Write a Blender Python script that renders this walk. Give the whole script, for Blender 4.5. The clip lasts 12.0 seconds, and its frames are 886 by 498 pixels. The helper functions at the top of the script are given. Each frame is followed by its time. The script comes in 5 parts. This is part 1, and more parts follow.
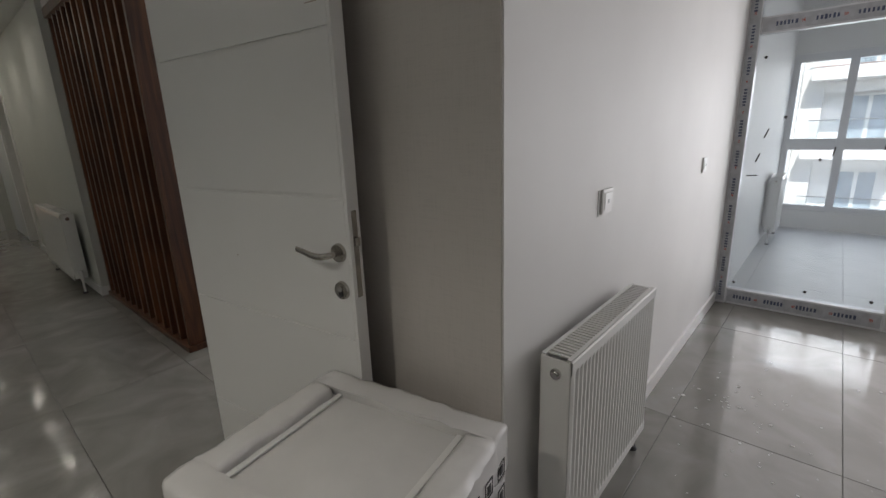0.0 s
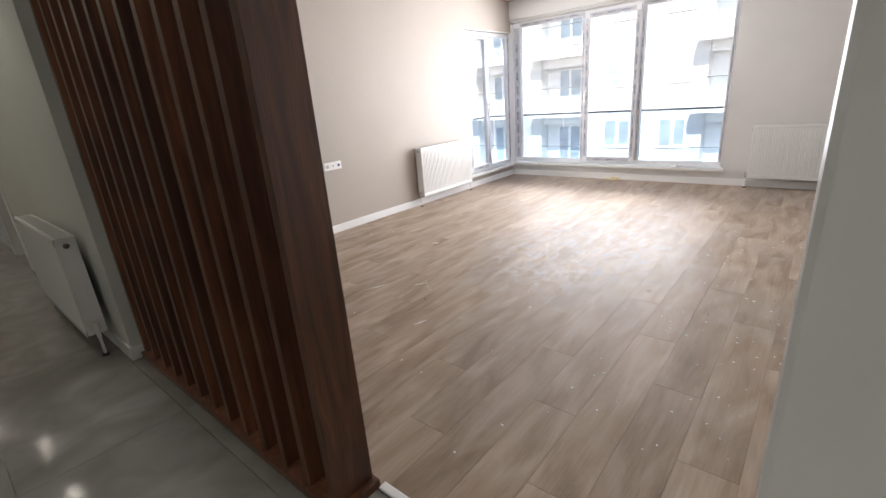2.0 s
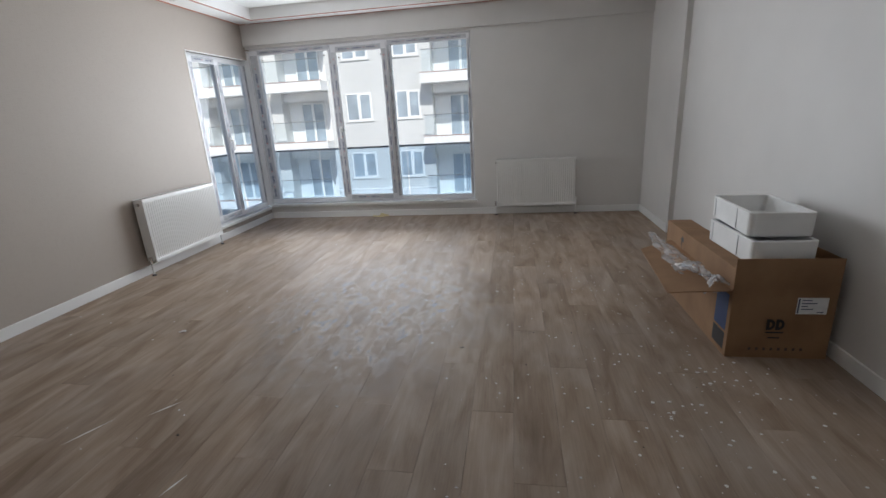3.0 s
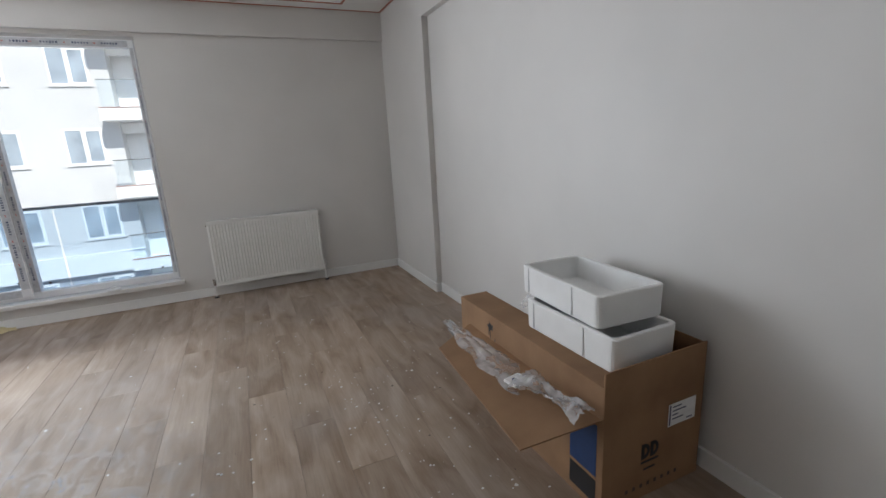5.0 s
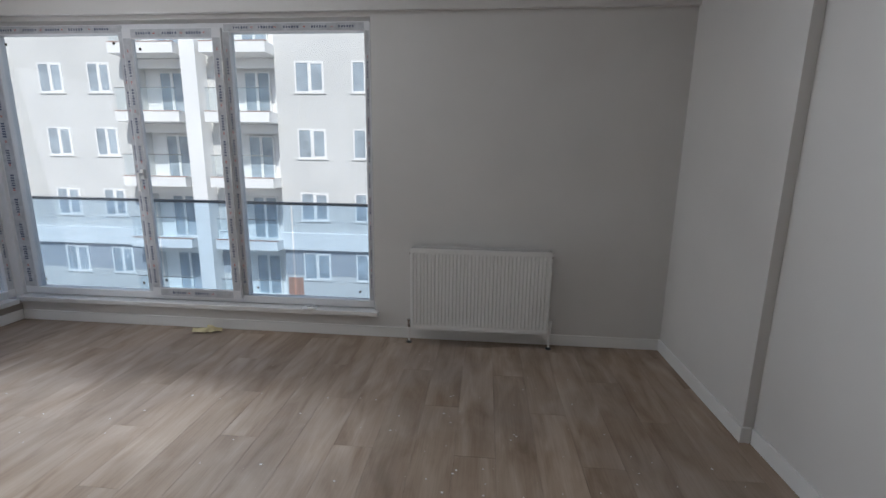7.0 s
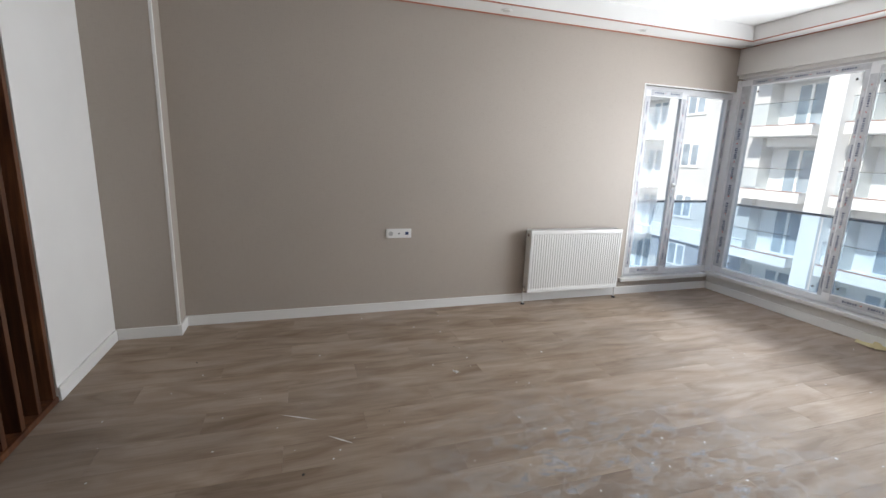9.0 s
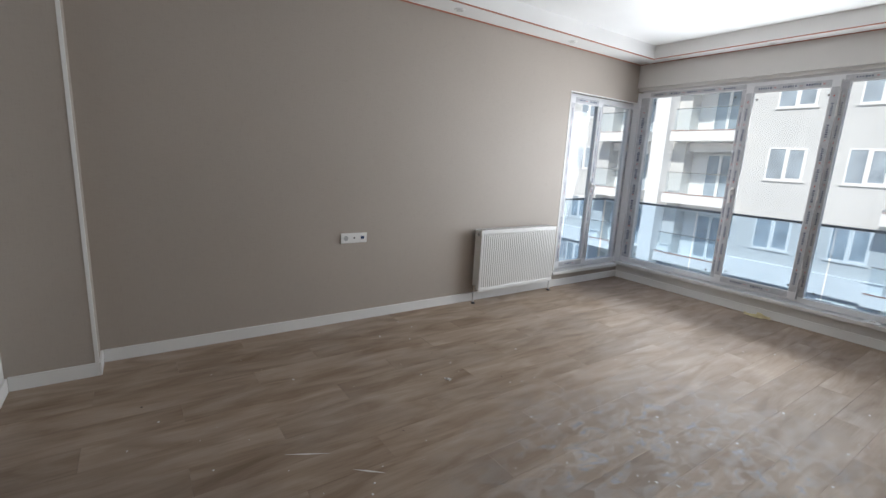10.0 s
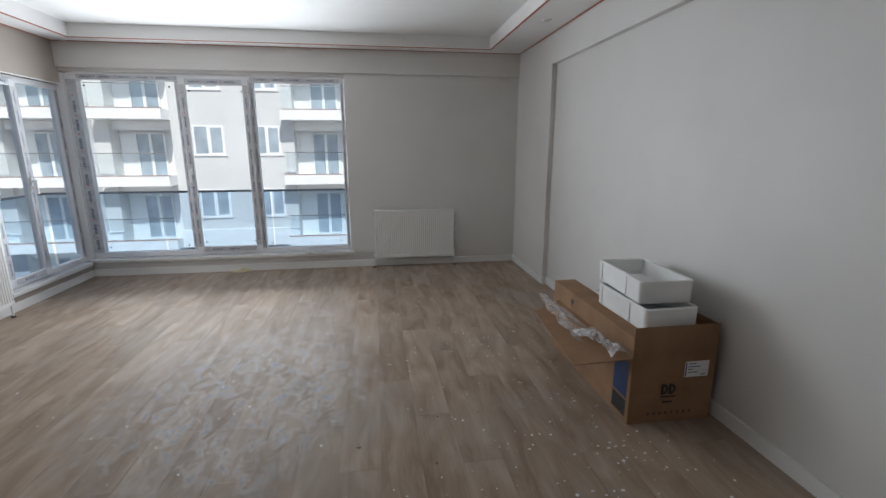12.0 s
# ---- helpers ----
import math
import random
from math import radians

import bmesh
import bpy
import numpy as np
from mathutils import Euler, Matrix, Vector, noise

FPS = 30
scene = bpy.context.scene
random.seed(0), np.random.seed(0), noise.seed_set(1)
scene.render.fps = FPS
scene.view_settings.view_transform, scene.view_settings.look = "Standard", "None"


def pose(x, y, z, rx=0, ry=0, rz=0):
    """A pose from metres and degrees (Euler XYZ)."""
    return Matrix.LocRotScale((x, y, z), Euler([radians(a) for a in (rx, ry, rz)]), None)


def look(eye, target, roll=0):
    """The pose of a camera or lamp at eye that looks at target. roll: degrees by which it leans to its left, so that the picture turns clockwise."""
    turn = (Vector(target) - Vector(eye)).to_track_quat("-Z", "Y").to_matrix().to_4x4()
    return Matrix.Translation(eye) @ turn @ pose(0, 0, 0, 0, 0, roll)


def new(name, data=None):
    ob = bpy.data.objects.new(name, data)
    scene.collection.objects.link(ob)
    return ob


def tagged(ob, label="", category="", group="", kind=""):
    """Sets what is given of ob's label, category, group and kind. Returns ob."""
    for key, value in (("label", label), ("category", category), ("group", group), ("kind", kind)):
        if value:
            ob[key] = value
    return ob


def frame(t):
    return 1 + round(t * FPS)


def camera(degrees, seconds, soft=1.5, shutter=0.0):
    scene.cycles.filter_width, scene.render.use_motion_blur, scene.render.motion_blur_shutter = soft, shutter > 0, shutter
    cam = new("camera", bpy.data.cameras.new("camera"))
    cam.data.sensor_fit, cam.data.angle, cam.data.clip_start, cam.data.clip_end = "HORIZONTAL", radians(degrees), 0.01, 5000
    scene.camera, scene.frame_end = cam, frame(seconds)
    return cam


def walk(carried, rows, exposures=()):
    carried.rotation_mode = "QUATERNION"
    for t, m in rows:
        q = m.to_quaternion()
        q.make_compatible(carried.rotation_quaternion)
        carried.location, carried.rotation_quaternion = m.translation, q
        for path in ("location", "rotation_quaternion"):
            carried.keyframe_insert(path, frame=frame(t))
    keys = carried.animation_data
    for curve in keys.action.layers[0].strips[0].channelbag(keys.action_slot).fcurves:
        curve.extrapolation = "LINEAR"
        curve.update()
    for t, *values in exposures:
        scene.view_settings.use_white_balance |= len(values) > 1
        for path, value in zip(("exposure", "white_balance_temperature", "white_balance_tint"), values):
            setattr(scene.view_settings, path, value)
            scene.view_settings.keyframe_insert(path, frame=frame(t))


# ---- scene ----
cam = camera(89.6, 12.0)
PATH = [
    (0, (1.733, 0.457, 1.297), (0.457, 1.912, 0.793), -2.0),
    (0.5, (1.301, 0.522, 1.311), (-0.006, 1.932, 0.762), -2.9),
    (1, (0.747, 0.511, 1.332), (-0.587, 1.893, 0.777), -2.7),
    (1.5, (0.284, 0.58, 1.328), (-1.032, 1.959, 0.723), -3.4),
    (2, (-0.157, 0.761, 1.299), (-1.398, 2.192, 0.655), -4.5),
    (2.5, (-0.441, 0.984, 1.299), (-1.364, 2.664, 0.728), -4.7),
    (3, (-0.575, 1.285, 1.334), (-0.892, 3.171, 0.751), -3.3),
    (3.5, (-0.698, 1.68, 1.315), (-0.803, 3.595, 0.75), -4.0),
    (3.7, (-0.704, 1.8, 1.272), (-0.673, 3.731, 0.751), -3.6),
    (5.3, (-0.391, 2.835, 1.334), (0.42, 4.601, 0.866), -3.2),
    (5.5, (-0.370, 2.994, 1.354), (0.415, 4.776, 0.897), -2.5),
    (6, (-0.349, 3.434, 1.39), (0.282, 5.28, 0.957), -0.95),
    (6.5, (-0.327, 3.955, 1.325), (0.098, 5.869, 0.929), 0.8),
    (6.7, (-0.306, 4.074, 1.335), (-0.086, 6.021, 0.936), 0.7),
    (8.3, (-0.258, 3.328, 1.441), (-1.952, 4.295, 1.001), 1.6),
    (8.5, (-0.191, 3.188, 1.419), (-1.969, 4.004, 1.001), 1.4),
    (9, (-0.301, 2.78, 1.394), (-2.158, 3.394, 0.978), 2.1),
    (9.5, (-0.529, 2.455, 1.401), (-2.354, 3.157, 0.98), 2.9),
    (10, (-0.713, 2.187, 1.376), (-2.326, 3.3, 0.977), 3.0),
    (10.5, (-0.958, 2.03, 1.395), (-2.168, 3.568, 0.979), 1.4),
    (11, (-1.061, 1.826, 1.423), (-1.596, 3.695, 0.956), 0.3),
    (11.5, (-0.975, 1.664, 1.415), (-0.924, 3.613, 0.938), -0.1),
    (12, (-0.759, 1.633, 1.45), (-0.472, 3.564, 1.012), -0.1),
]
EXPOSURES = [(0, 0.68, 6700, 14), (0.5, 0.85, 6800, 15), (1.0, 1.52, 6900, 15), (1.5, 1.6, 6900, 14), (2.0, 1.25, 6850, 16), (2.5, 0.42, 6800, 16), (3.0, 0.08, 6450, 12), (3.5, -0.05, 6300, 11), (5.5, 0.38, 6450, 12), (6.5, -0.12, 6300, 12), (8.5, -0.08, 6550, 12), (9.0, 0.38, 6650, 12), (9.5, 0.32, 6650, 12), (10.5, -0.05, 6400, 11), (12.0, 0.03, 6400, 11)]
walk(cam, [(t, look(eye, aim, lean)) for t, eye, aim, lean in PATH], EXPOSURES)

# ---- world, sun and lamps ----
world = bpy.data.worlds.new("world")
scene.world = world
world.use_nodes = True
wn = world.node_tree
sky = wn.nodes.new("ShaderNodeTexSky")
sky.sky_type = "NISHITA"
sky.sun_disc = False
SUN_DIR = Vector((0.22, -0.72, 0.85)).normalized()
sky.sun_elevation = math.asin(SUN_DIR.z)
sky.sun_rotation = math.atan2(SUN_DIR.x, SUN_DIR.y)
wn.links.new(sky.outputs[0], wn.nodes["Background"].inputs[0])
wn.nodes["Background"].inputs[1].default_value = 0.15
sun_data = bpy.data.lights.new("sun", "SUN")
sun_data.energy, sun_data.angle, sun_data.color = 5.0, radians(0.5), (1.0, 0.95, 0.88)
sun = new("sun", sun_data)
sun.matrix_world = look(SUN_DIR * 60, (0, 0, 0))


def daylight(watts, width, height, eye, target, tint=(0.90, 0.955, 1.0), spread=125):
    """Sky light coming in through a window's opening."""
    la = bpy.data.lights.new("window_daylight", "AREA")
    la.shape, la.size, la.size_y, la.energy, la.color = "RECTANGLE", width, height, watts, tint
    la.spread = radians(spread)
    new("window_daylight", la).matrix_world = look(eye, target)


daylight(74, 2.40, 1.70, (-2.42, 6.99, 1.26), (-2.45, 2.10, 2.50), (0.87, 0.94, 1.0), 155)
daylight(10, 1.0, 1.70, (-3.92, 6.63, 1.16), (0, 6.2, 1.6))
# The kitchen pair also spans glazing added out of view.
daylight(18, 2.9, 1.6, (2.85, 7.585, 1.13), (2.85, 0, -0.6), (0.93, 0.965, 1.0), 140)
daylight(15, 2.9, 2.3, (2.80, 4.14, 1.30), (2.80, 0, 1.30), (0.98, 0.98, 1.0), 165)


# ---- materials ----
def tree(name):
    m = bpy.data.materials.new(name)
    m.use_nodes = True
    return m, m.node_tree, m.node_tree.nodes["Principled BSDF"]


def link(nt, a, b):
    nt.links.new(a, b)


def node(nt, kind, **kw):
    n = nt.nodes.new(kind)
    for k, v in kw.items():
        n.inputs[k].default_value = v
    return n


def coords(nt, scale=(1, 1, 1), what="Object"):
    tc = nt.nodes.new("ShaderNodeTexCoord")
    mp = node(nt, "ShaderNodeMapping", Scale=scale)
    link(nt, tc.outputs[what], mp.inputs[0])
    return mp.outputs[0]


def ramp(nt, fac, stops):
    r = nt.nodes.new("ShaderNodeValToRGB")
    els = r.color_ramp.elements
    els[0].position, els[0].color = stops[0][0], (*stops[0][1], 1)
    els[1].position, els[1].color = stops[-1][0], (*stops[-1][1], 1)
    for p, c in stops[1:-1]:
        e = els.new(p)
        e.color = (*c, 1)
    link(nt, fac, r.inputs[0])
    return r.outputs[0]


def bump(nt, bsdf, height, strength, distance):
    b = node(nt, "ShaderNodeBump", Strength=strength, Distance=distance)
    link(nt, height, b.inputs["Height"])
    link(nt, b.outputs[0], bsdf.inputs["Normal"])


def shade(c, f):
    return tuple(min(1, v * f) for v in c)


def painted(name, colour, rough=0.6, vary=0.04, fine=260.0, strength=0.12, coarse=1.6):
    """Paint or plaster: faint blotches, roller grain."""
    m, nt, b = tree(name)
    co = coords(nt)
    n1 = node(nt, "ShaderNodeTexNoise", Scale=coarse, Detail=5.0)
    n2 = node(nt, "ShaderNodeTexNoise", Scale=fine, Detail=3.0)
    link(nt, co, n1.inputs[0]); link(nt, co, n2.inputs[0])
    link(nt, ramp(nt, n1.outputs[0], [(0.3, shade(colour, 1 - vary)), (0.7, shade(colour, 1 + vary))]), b.inputs["Base Color"])
    b.inputs["Roughness"].default_value = rough
    bump(nt, b, n2.outputs[0], strength, 0.002)
    return m


def wallpaper(name, colour):
    """Woven vinyl wallpaper: fine vertical and cross threads."""
    m, nt, b = tree(name)
    a = node(nt, "ShaderNodeTexNoise", Scale=1.0, Detail=4.0)
    link(nt, coords(nt, (420, 420, 14)), a.inputs[0])
    c = node(nt, "ShaderNodeTexNoise", Scale=1.0, Detail=4.0)
    link(nt, coords(nt, (16, 16, 300)), c.inputs[0])
    big = node(nt, "ShaderNodeTexNoise", Scale=1.1, Detail=4.0)
    link(nt, coords(nt), big.inputs[0])
    mix = node(nt, "ShaderNodeMath"); mix.operation = "ADD"
    link(nt, a.outputs[0], mix.inputs[0]); link(nt, c.outputs[0], mix.inputs[1])
    mx = nt.nodes.new("ShaderNodeMix"); mx.data_type = "RGBA"; mx.blend_type = "MULTIPLY"
    mx.inputs["Factor"].default_value = 1.0
    link(nt, ramp(nt, mix.outputs[0], [(0.7, shade(colour, 0.955)), (1.3, shade(colour, 1.035))]), mx.inputs["A"])
    link(nt, ramp(nt, big.outputs[0], [(0.3, (0.95, 0.95, 0.95)), (0.7, (1, 1, 1))]), mx.inputs["B"])
    link(nt, mx.outputs["Result"], b.inputs["Base Color"])
    b.inputs["Roughness"].default_value = 0.62
    bump(nt, b, mix.outputs[0], 0.12, 0.0012)
    return m


def wood_dark():
    m, nt, b = tree("stained_walnut")
    info = nt.nodes.new("ShaderNodeObjectInfo")
    co = coords(nt, (9, 9, 0.8))
    add = node(nt, "ShaderNodeVectorMath"); add.operation = "ADD"
    link(nt, co, add.inputs[0]); link(nt, info.outputs["Location"], add.inputs[1])
    n = node(nt, "ShaderNodeTexNoise", Scale=2.2, Detail=8.0, Distortion=1.2)
    link(nt, add.outputs[0], n.inputs[0])
    fine = node(nt, "ShaderNodeTexNoise", Scale=1.0, Detail=5.0)
    link(nt, coords(nt, (260, 260, 7)), fine.inputs[0])
    col = ramp(nt, n.outputs[0], [(0.25, (0.04, 0.015, 0.008)), (0.5, (0.10, 0.038, 0.018)), (0.78, (0.20, 0.084, 0.036))])
    mx = nt.nodes.new("ShaderNodeMix"); mx.data_type = "RGBA"; mx.blend_type = "MULTIPLY"; mx.inputs["Factor"].default_value = 0.7
    link(nt, col, mx.inputs["A"])
    link(nt, ramp(nt, fine.outputs[0], [(0.3, (0.55, 0.5, 0.48)), (0.65, (1, 1, 1))]), mx.inputs["B"])
    my = nt.nodes.new("ShaderNodeMix"); my.data_type = "RGBA"; my.blend_type = "MULTIPLY"; my.inputs["Factor"].default_value = 1.0
    link(nt, mx.outputs["Result"], my.inputs["A"])
    link(nt, ramp(nt, info.outputs["Random"], [(0.0, (0.60, 0.60, 0.60)), (0.6, (0.88, 0.88, 0.88)), (1.0, (1.15, 1.15, 1.13))]), my.inputs["B"])
    link(nt, my.outputs["Result"], b.inputs["Base Color"])
    b.inputs["Roughness"].default_value = 0.36
    bump(nt, b, fine.outputs[0], 0.2, 0.001)
    return m


def laminate():
    m, nt, b = tree("oak_laminate")
    info = nt.nodes.new("ShaderNodeObjectInfo")
    off = node(nt, "ShaderNodeVectorMath"); off.operation = "SCALE"
    link(nt, info.outputs["Random"], off.inputs[0]); off.inputs["Scale"].default_value = 37.0
    def shifted(scale):
        a = node(nt, "ShaderNodeVectorMath"); a.operation = "ADD"
        link(nt, coords(nt, scale), a.inputs[0]); link(nt, off.outputs[0], a.inputs[1])
        return a.outputs[0]
    cloud = node(nt, "ShaderNodeTexNoise", Scale=1.0, Detail=5.0, Distortion=0.7)
    link(nt, shifted((9, 2.2, 1)), cloud.inputs[0])
    grain = node(nt, "ShaderNodeTexNoise", Scale=1.0, Detail=8.0, Roughness=0.65)
    link(nt, shifted((130, 4.5, 1)), grain.inputs[0])
    tone = ramp(nt, info.outputs["Random"], [(0.0, (0.90, 0.895, 0.89)), (0.5, (0.98, 0.98, 0.98)), (1.0, (1.06, 1.05, 1.045))])
    col = ramp(nt, cloud.outputs[0], [(0.27, (0.232, 0.166, 0.118)), (0.47, (0.325, 0.248, 0.189)), (0.74, (0.44, 0.354, 0.282))])
    m1 = nt.nodes.new("ShaderNodeMix"); m1.data_type = "RGBA"; m1.blend_type = "MULTIPLY"; m1.inputs["Factor"].default_value = 1
    link(nt, col, m1.inputs["A"]); link(nt, tone, m1.inputs["B"])
    m2 = nt.nodes.new("ShaderNodeMix"); m2.data_type = "RGBA"; m2.blend_type = "MULTIPLY"; m2.inputs["Factor"].default_value = 0.8
    link(nt, m1.outputs["Result"], m2.inputs["A"])
    link(nt, ramp(nt, grain.outputs[0], [(0.32, (0.86, 0.845, 0.83)), (0.6, (1.03, 1.03, 1.03))]), m2.inputs["B"])
    # plaster dust lying in soft patches
    dust_haze = node(nt, "ShaderNodeTexNoise", Scale=1.0, Detail=6.0, Roughness=0.62)
    geo = nt.nodes.new("ShaderNodeNewGeometry")
    link(nt, geo.outputs["Position"], dust_haze.inputs[0])
    m3 = nt.nodes.new("ShaderNodeMix"); m3.data_type = "RGBA"
    link(nt, ramp(nt, dust_haze.outputs[0], [(0.45, (0, 0, 0)), (0.85, (0.4, 0.4, 0.4))]), m3.inputs["Factor"])
    link(nt, m2.outputs["Result"], m3.inputs["A"]); m3.inputs["B"].default_value = (0.42, 0.4, 0.4, 1)
    link(nt, m3.outputs["Result"], b.inputs["Base Color"])
    link(nt, ramp(nt, dust_haze.outputs[0], [(0.3, (0.40, 0.40, 0.40)), (0.7, (0.58, 0.58, 0.58))]), b.inputs["Roughness"])
    b.inputs["Specular IOR Level"].default_value = 0.08
    bump(nt, b, grain.outputs[0], 0.10, 0.001)
    return m


def porcelain():
    m, nt, b = tree("polished_porcelain")
    info = nt.nodes.new("ShaderNodeObjectInfo")
    off = node(nt, "ShaderNodeVectorMath"); off.operation = "SCALE"
    link(nt, info.outputs["Random"], off.inputs[0]); off.inputs["Scale"].default_value = 23.0
    a = node(nt, "ShaderNodeVectorMath"); a.operation = "ADD"
    link(nt, coords(nt), a.inputs[0]); link(nt, off.outputs[0], a.inputs[1])
    n = node(nt, "ShaderNodeTexNoise", Scale=2.6, Detail=7.0, Distortion=1.5)
    link(nt, a.outputs[0], n.inputs[0])
    smear = node(nt, "ShaderNodeTexNoise", Scale=5.0, Detail=6.0, Roughness=0.7)
    geo = nt.nodes.new("ShaderNodeNewGeometry")
    link(nt, geo.outputs["Position"], smear.inputs[0])
    link(nt, ramp(nt, n.outputs[0], [(0.25, (0.215, 0.205, 0.186)), (0.5, (0.27, 0.26, 0.24)), (0.75, (0.335, 0.325, 0.305))]), b.inputs["Base Color"])
    link(nt, ramp(nt, smear.outputs[0], [(0.40, (0.035, 0.035, 0.035)), (0.72, (0.24, 0.24, 0.24))]), b.inputs["Roughness"])
    wave = node(nt, "ShaderNodeTexNoise", Scale=3.0, Detail=1.0)
    link(nt, geo.outputs["Position"], wave.inputs[0])
    bump(nt, b, wave.outputs[0], 0.05, 0.02)
    return m


def plain(name, colour, rough=0.5, metal=0.0, vary=0.08, scale=30.0):
    m, nt, b = tree(name)
    n = node(nt, "ShaderNodeTexNoise", Scale=scale, Detail=4.0)
    link(nt, coords(nt), n.inputs[0])
    link(nt, ramp(nt, n.outputs[0], [(0.3, shade(colour, 1 - vary)), (0.7, shade(colour, 1 + vary))]), b.inputs["Base Color"])
    b.inputs["Roughness"].default_value, b.inputs["Metallic"].default_value = rough, metal
    return m


def cardboard_mat():
    m, nt, b = tree("corrugated_cardboard")
    n = node(nt, "ShaderNodeTexNoise", Scale=4.0, Detail=6.0)
    link(nt, coords(nt), n.inputs[0])
    flute = node(nt, "ShaderNodeTexNoise", Scale=1.0, Detail=2.0)
    link(nt, coords(nt, (160, 160, 4)), flute.inputs[0])
    link(nt, ramp(nt, n.outputs[0], [(0.3, (0.205, 0.112, 0.056)), (0.7, (0.31, 0.178, 0.092))]), b.inputs["Base Color"])
    b.inputs["Roughness"].default_value = 0.8
    bump(nt, b, flute.outputs[0], 0.18, 0.002)
    return m


def foam_mat():
    m, nt, b = tree("expanded_polystyrene")
    v = node(nt, "ShaderNodeTexVoronoi", Scale=210.0)
    link(nt, coords(nt), v.inputs[0])
    n = node(nt, "ShaderNodeTexNoise", Scale=6.0, Detail=4.0)
    link(nt, coords(nt), n.inputs[0])
    link(nt, ramp(nt, n.outputs[0], [(0.3, (0.76, 0.76, 0.75)), (0.7, (0.84, 0.84, 0.83))]), b.inputs["Base Color"])
    b.inputs["Roughness"].default_value = 0.7
    b.inputs["Subsurface Weight"].default_value = 0.0
    bump(nt, b, v.outputs["Distance"], 0.18, 0.002)
    return m


def glass_mat(name, tint=(1, 1, 1), dust_haze=0.0):
    """Clear pane; the last argument paints a white translucent haze over the view."""
    m = bpy.data.materials.new(name)
    m.use_nodes = True
    nt = m.node_tree
    nt.nodes.remove(nt.nodes["Principled BSDF"])
    out = nt.nodes["Material Output"]
    tr = node(nt, "ShaderNodeBsdfTransparent", Color=(*tint, 1))
    gl = node(nt, "ShaderNodeBsdfGlossy", Roughness=0.02)
    lw = node(nt, "ShaderNodeLayerWeight", Blend=0.5)
    pw = node(nt, "ShaderNodeMath"); pw.operation = "POWER"; pw.inputs[1].default_value = 4.0
    link(nt, lw.outputs["Facing"], pw.inputs[0])
    fr = node(nt, "ShaderNodeMath"); fr.operation = "MULTIPLY_ADD"; fr.inputs[1].default_value, fr.inputs[2].default_value = 0.30, 0.03
    link(nt, pw.outputs[0], fr.inputs[0])
    mx = nt.nodes.new("ShaderNodeMixShader")
    link(nt, fr.outputs[0], mx.inputs[0]); link(nt, tr.outputs[0], mx.inputs[1]); link(nt, gl.outputs[0], mx.inputs[2])
    # haze painted into the glass, uneven over the pane
    if dust_haze:
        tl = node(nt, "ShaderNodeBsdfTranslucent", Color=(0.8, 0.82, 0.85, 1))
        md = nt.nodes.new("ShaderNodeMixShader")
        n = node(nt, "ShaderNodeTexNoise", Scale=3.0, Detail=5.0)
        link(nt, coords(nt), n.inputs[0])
        link(nt, ramp(nt, n.outputs[0], [(0.3, shade((1, 1, 1), dust_haze * 0.6)), (0.7, shade((1, 1, 1), dust_haze * 1.4))]), md.inputs[0])
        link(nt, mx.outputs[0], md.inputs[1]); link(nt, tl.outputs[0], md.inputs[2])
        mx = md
    link(nt, mx.outputs[0], out.inputs[0])
    return m


def film_mat():
    """Thin milky polyethylene film."""
    m = bpy.data.materials.new("plastic_film")
    m.use_nodes = True
    nt = m.node_tree
    b = nt.nodes["Principled BSDF"]
    b.inputs["Base Color"].default_value = (0.82, 0.83, 0.85, 1)
    b.inputs["Roughness"].default_value = 0.13
    tr = node(nt, "ShaderNodeBsdfTransparent", Color=(0.96, 0.96, 0.97, 1))
    n = node(nt, "ShaderNodeTexNoise", Scale=16.0, Detail=4.0)
    link(nt, coords(nt), n.inputs[0])
    mx = nt.nodes.new("ShaderNodeMixShader")
    link(nt, ramp(nt, n.outputs[0], [(0.3, (0.16, 0.16, 0.16)), (0.7, (0.50, 0.50, 0.50))]), mx.inputs[0])
    link(nt, tr.outputs[0], mx.inputs[1]); link(nt, b.outputs[0], mx.inputs[2])
    link(nt, mx.outputs[0], nt.nodes["Material Output"].inputs[0])
    return m


def glow(name, colour, strength):
    m, nt, b = tree(name)
    b.inputs["Emission Color"].default_value = (*colour, 1)
    b.inputs["Emission Strength"].default_value = strength
    return m


M_WALL = painted("light_greige_paint", (0.65, 0.632, 0.61), 0.5)
M_TV = wallpaper("taupe_wallpaper", (0.405, 0.355, 0.308))
M_BEIGE = wallpaper("beige_wallpaper", (0.60, 0.56, 0.525))
M_WHITE_WALL = painted("white_wall_paint", (0.79, 0.78, 0.765), 0.55)
M_HALL = painted("hall_wall_paint", (0.60, 0.61, 0.57), 0.5)
M_CEIL = painted("white_ceiling_paint", (0.80, 0.79, 0.775), 0.6)
M_TRIM = painted("white_satin_lacquer", (0.78, 0.775, 0.76), 0.3, 0.02, 90.0, 0.03)
M_DOOR = painted("white_door_lacquer", (0.76, 0.755, 0.74), 0.32, 0.02, 120.0, 0.04)
M_PVC = painted("white_window_pvc", (0.72, 0.725, 0.74), 0.28, 0.03, 60.0, 0.03)
M_TAPE = painted("protective_tape", (0.48, 0.49, 0.515), 0.35, 0.16, 80.0, 0.12, 24.0)
M_INK = plain("navy_print", (0.07, 0.085, 0.15), 0.5)
M_RED = plain("red_print", (0.5, 0.07, 0.04), 0.5)
M_RAD = painted("white_radiator_enamel", (0.76, 0.755, 0.735), 0.25, 0.015, 60.0, 0.02)
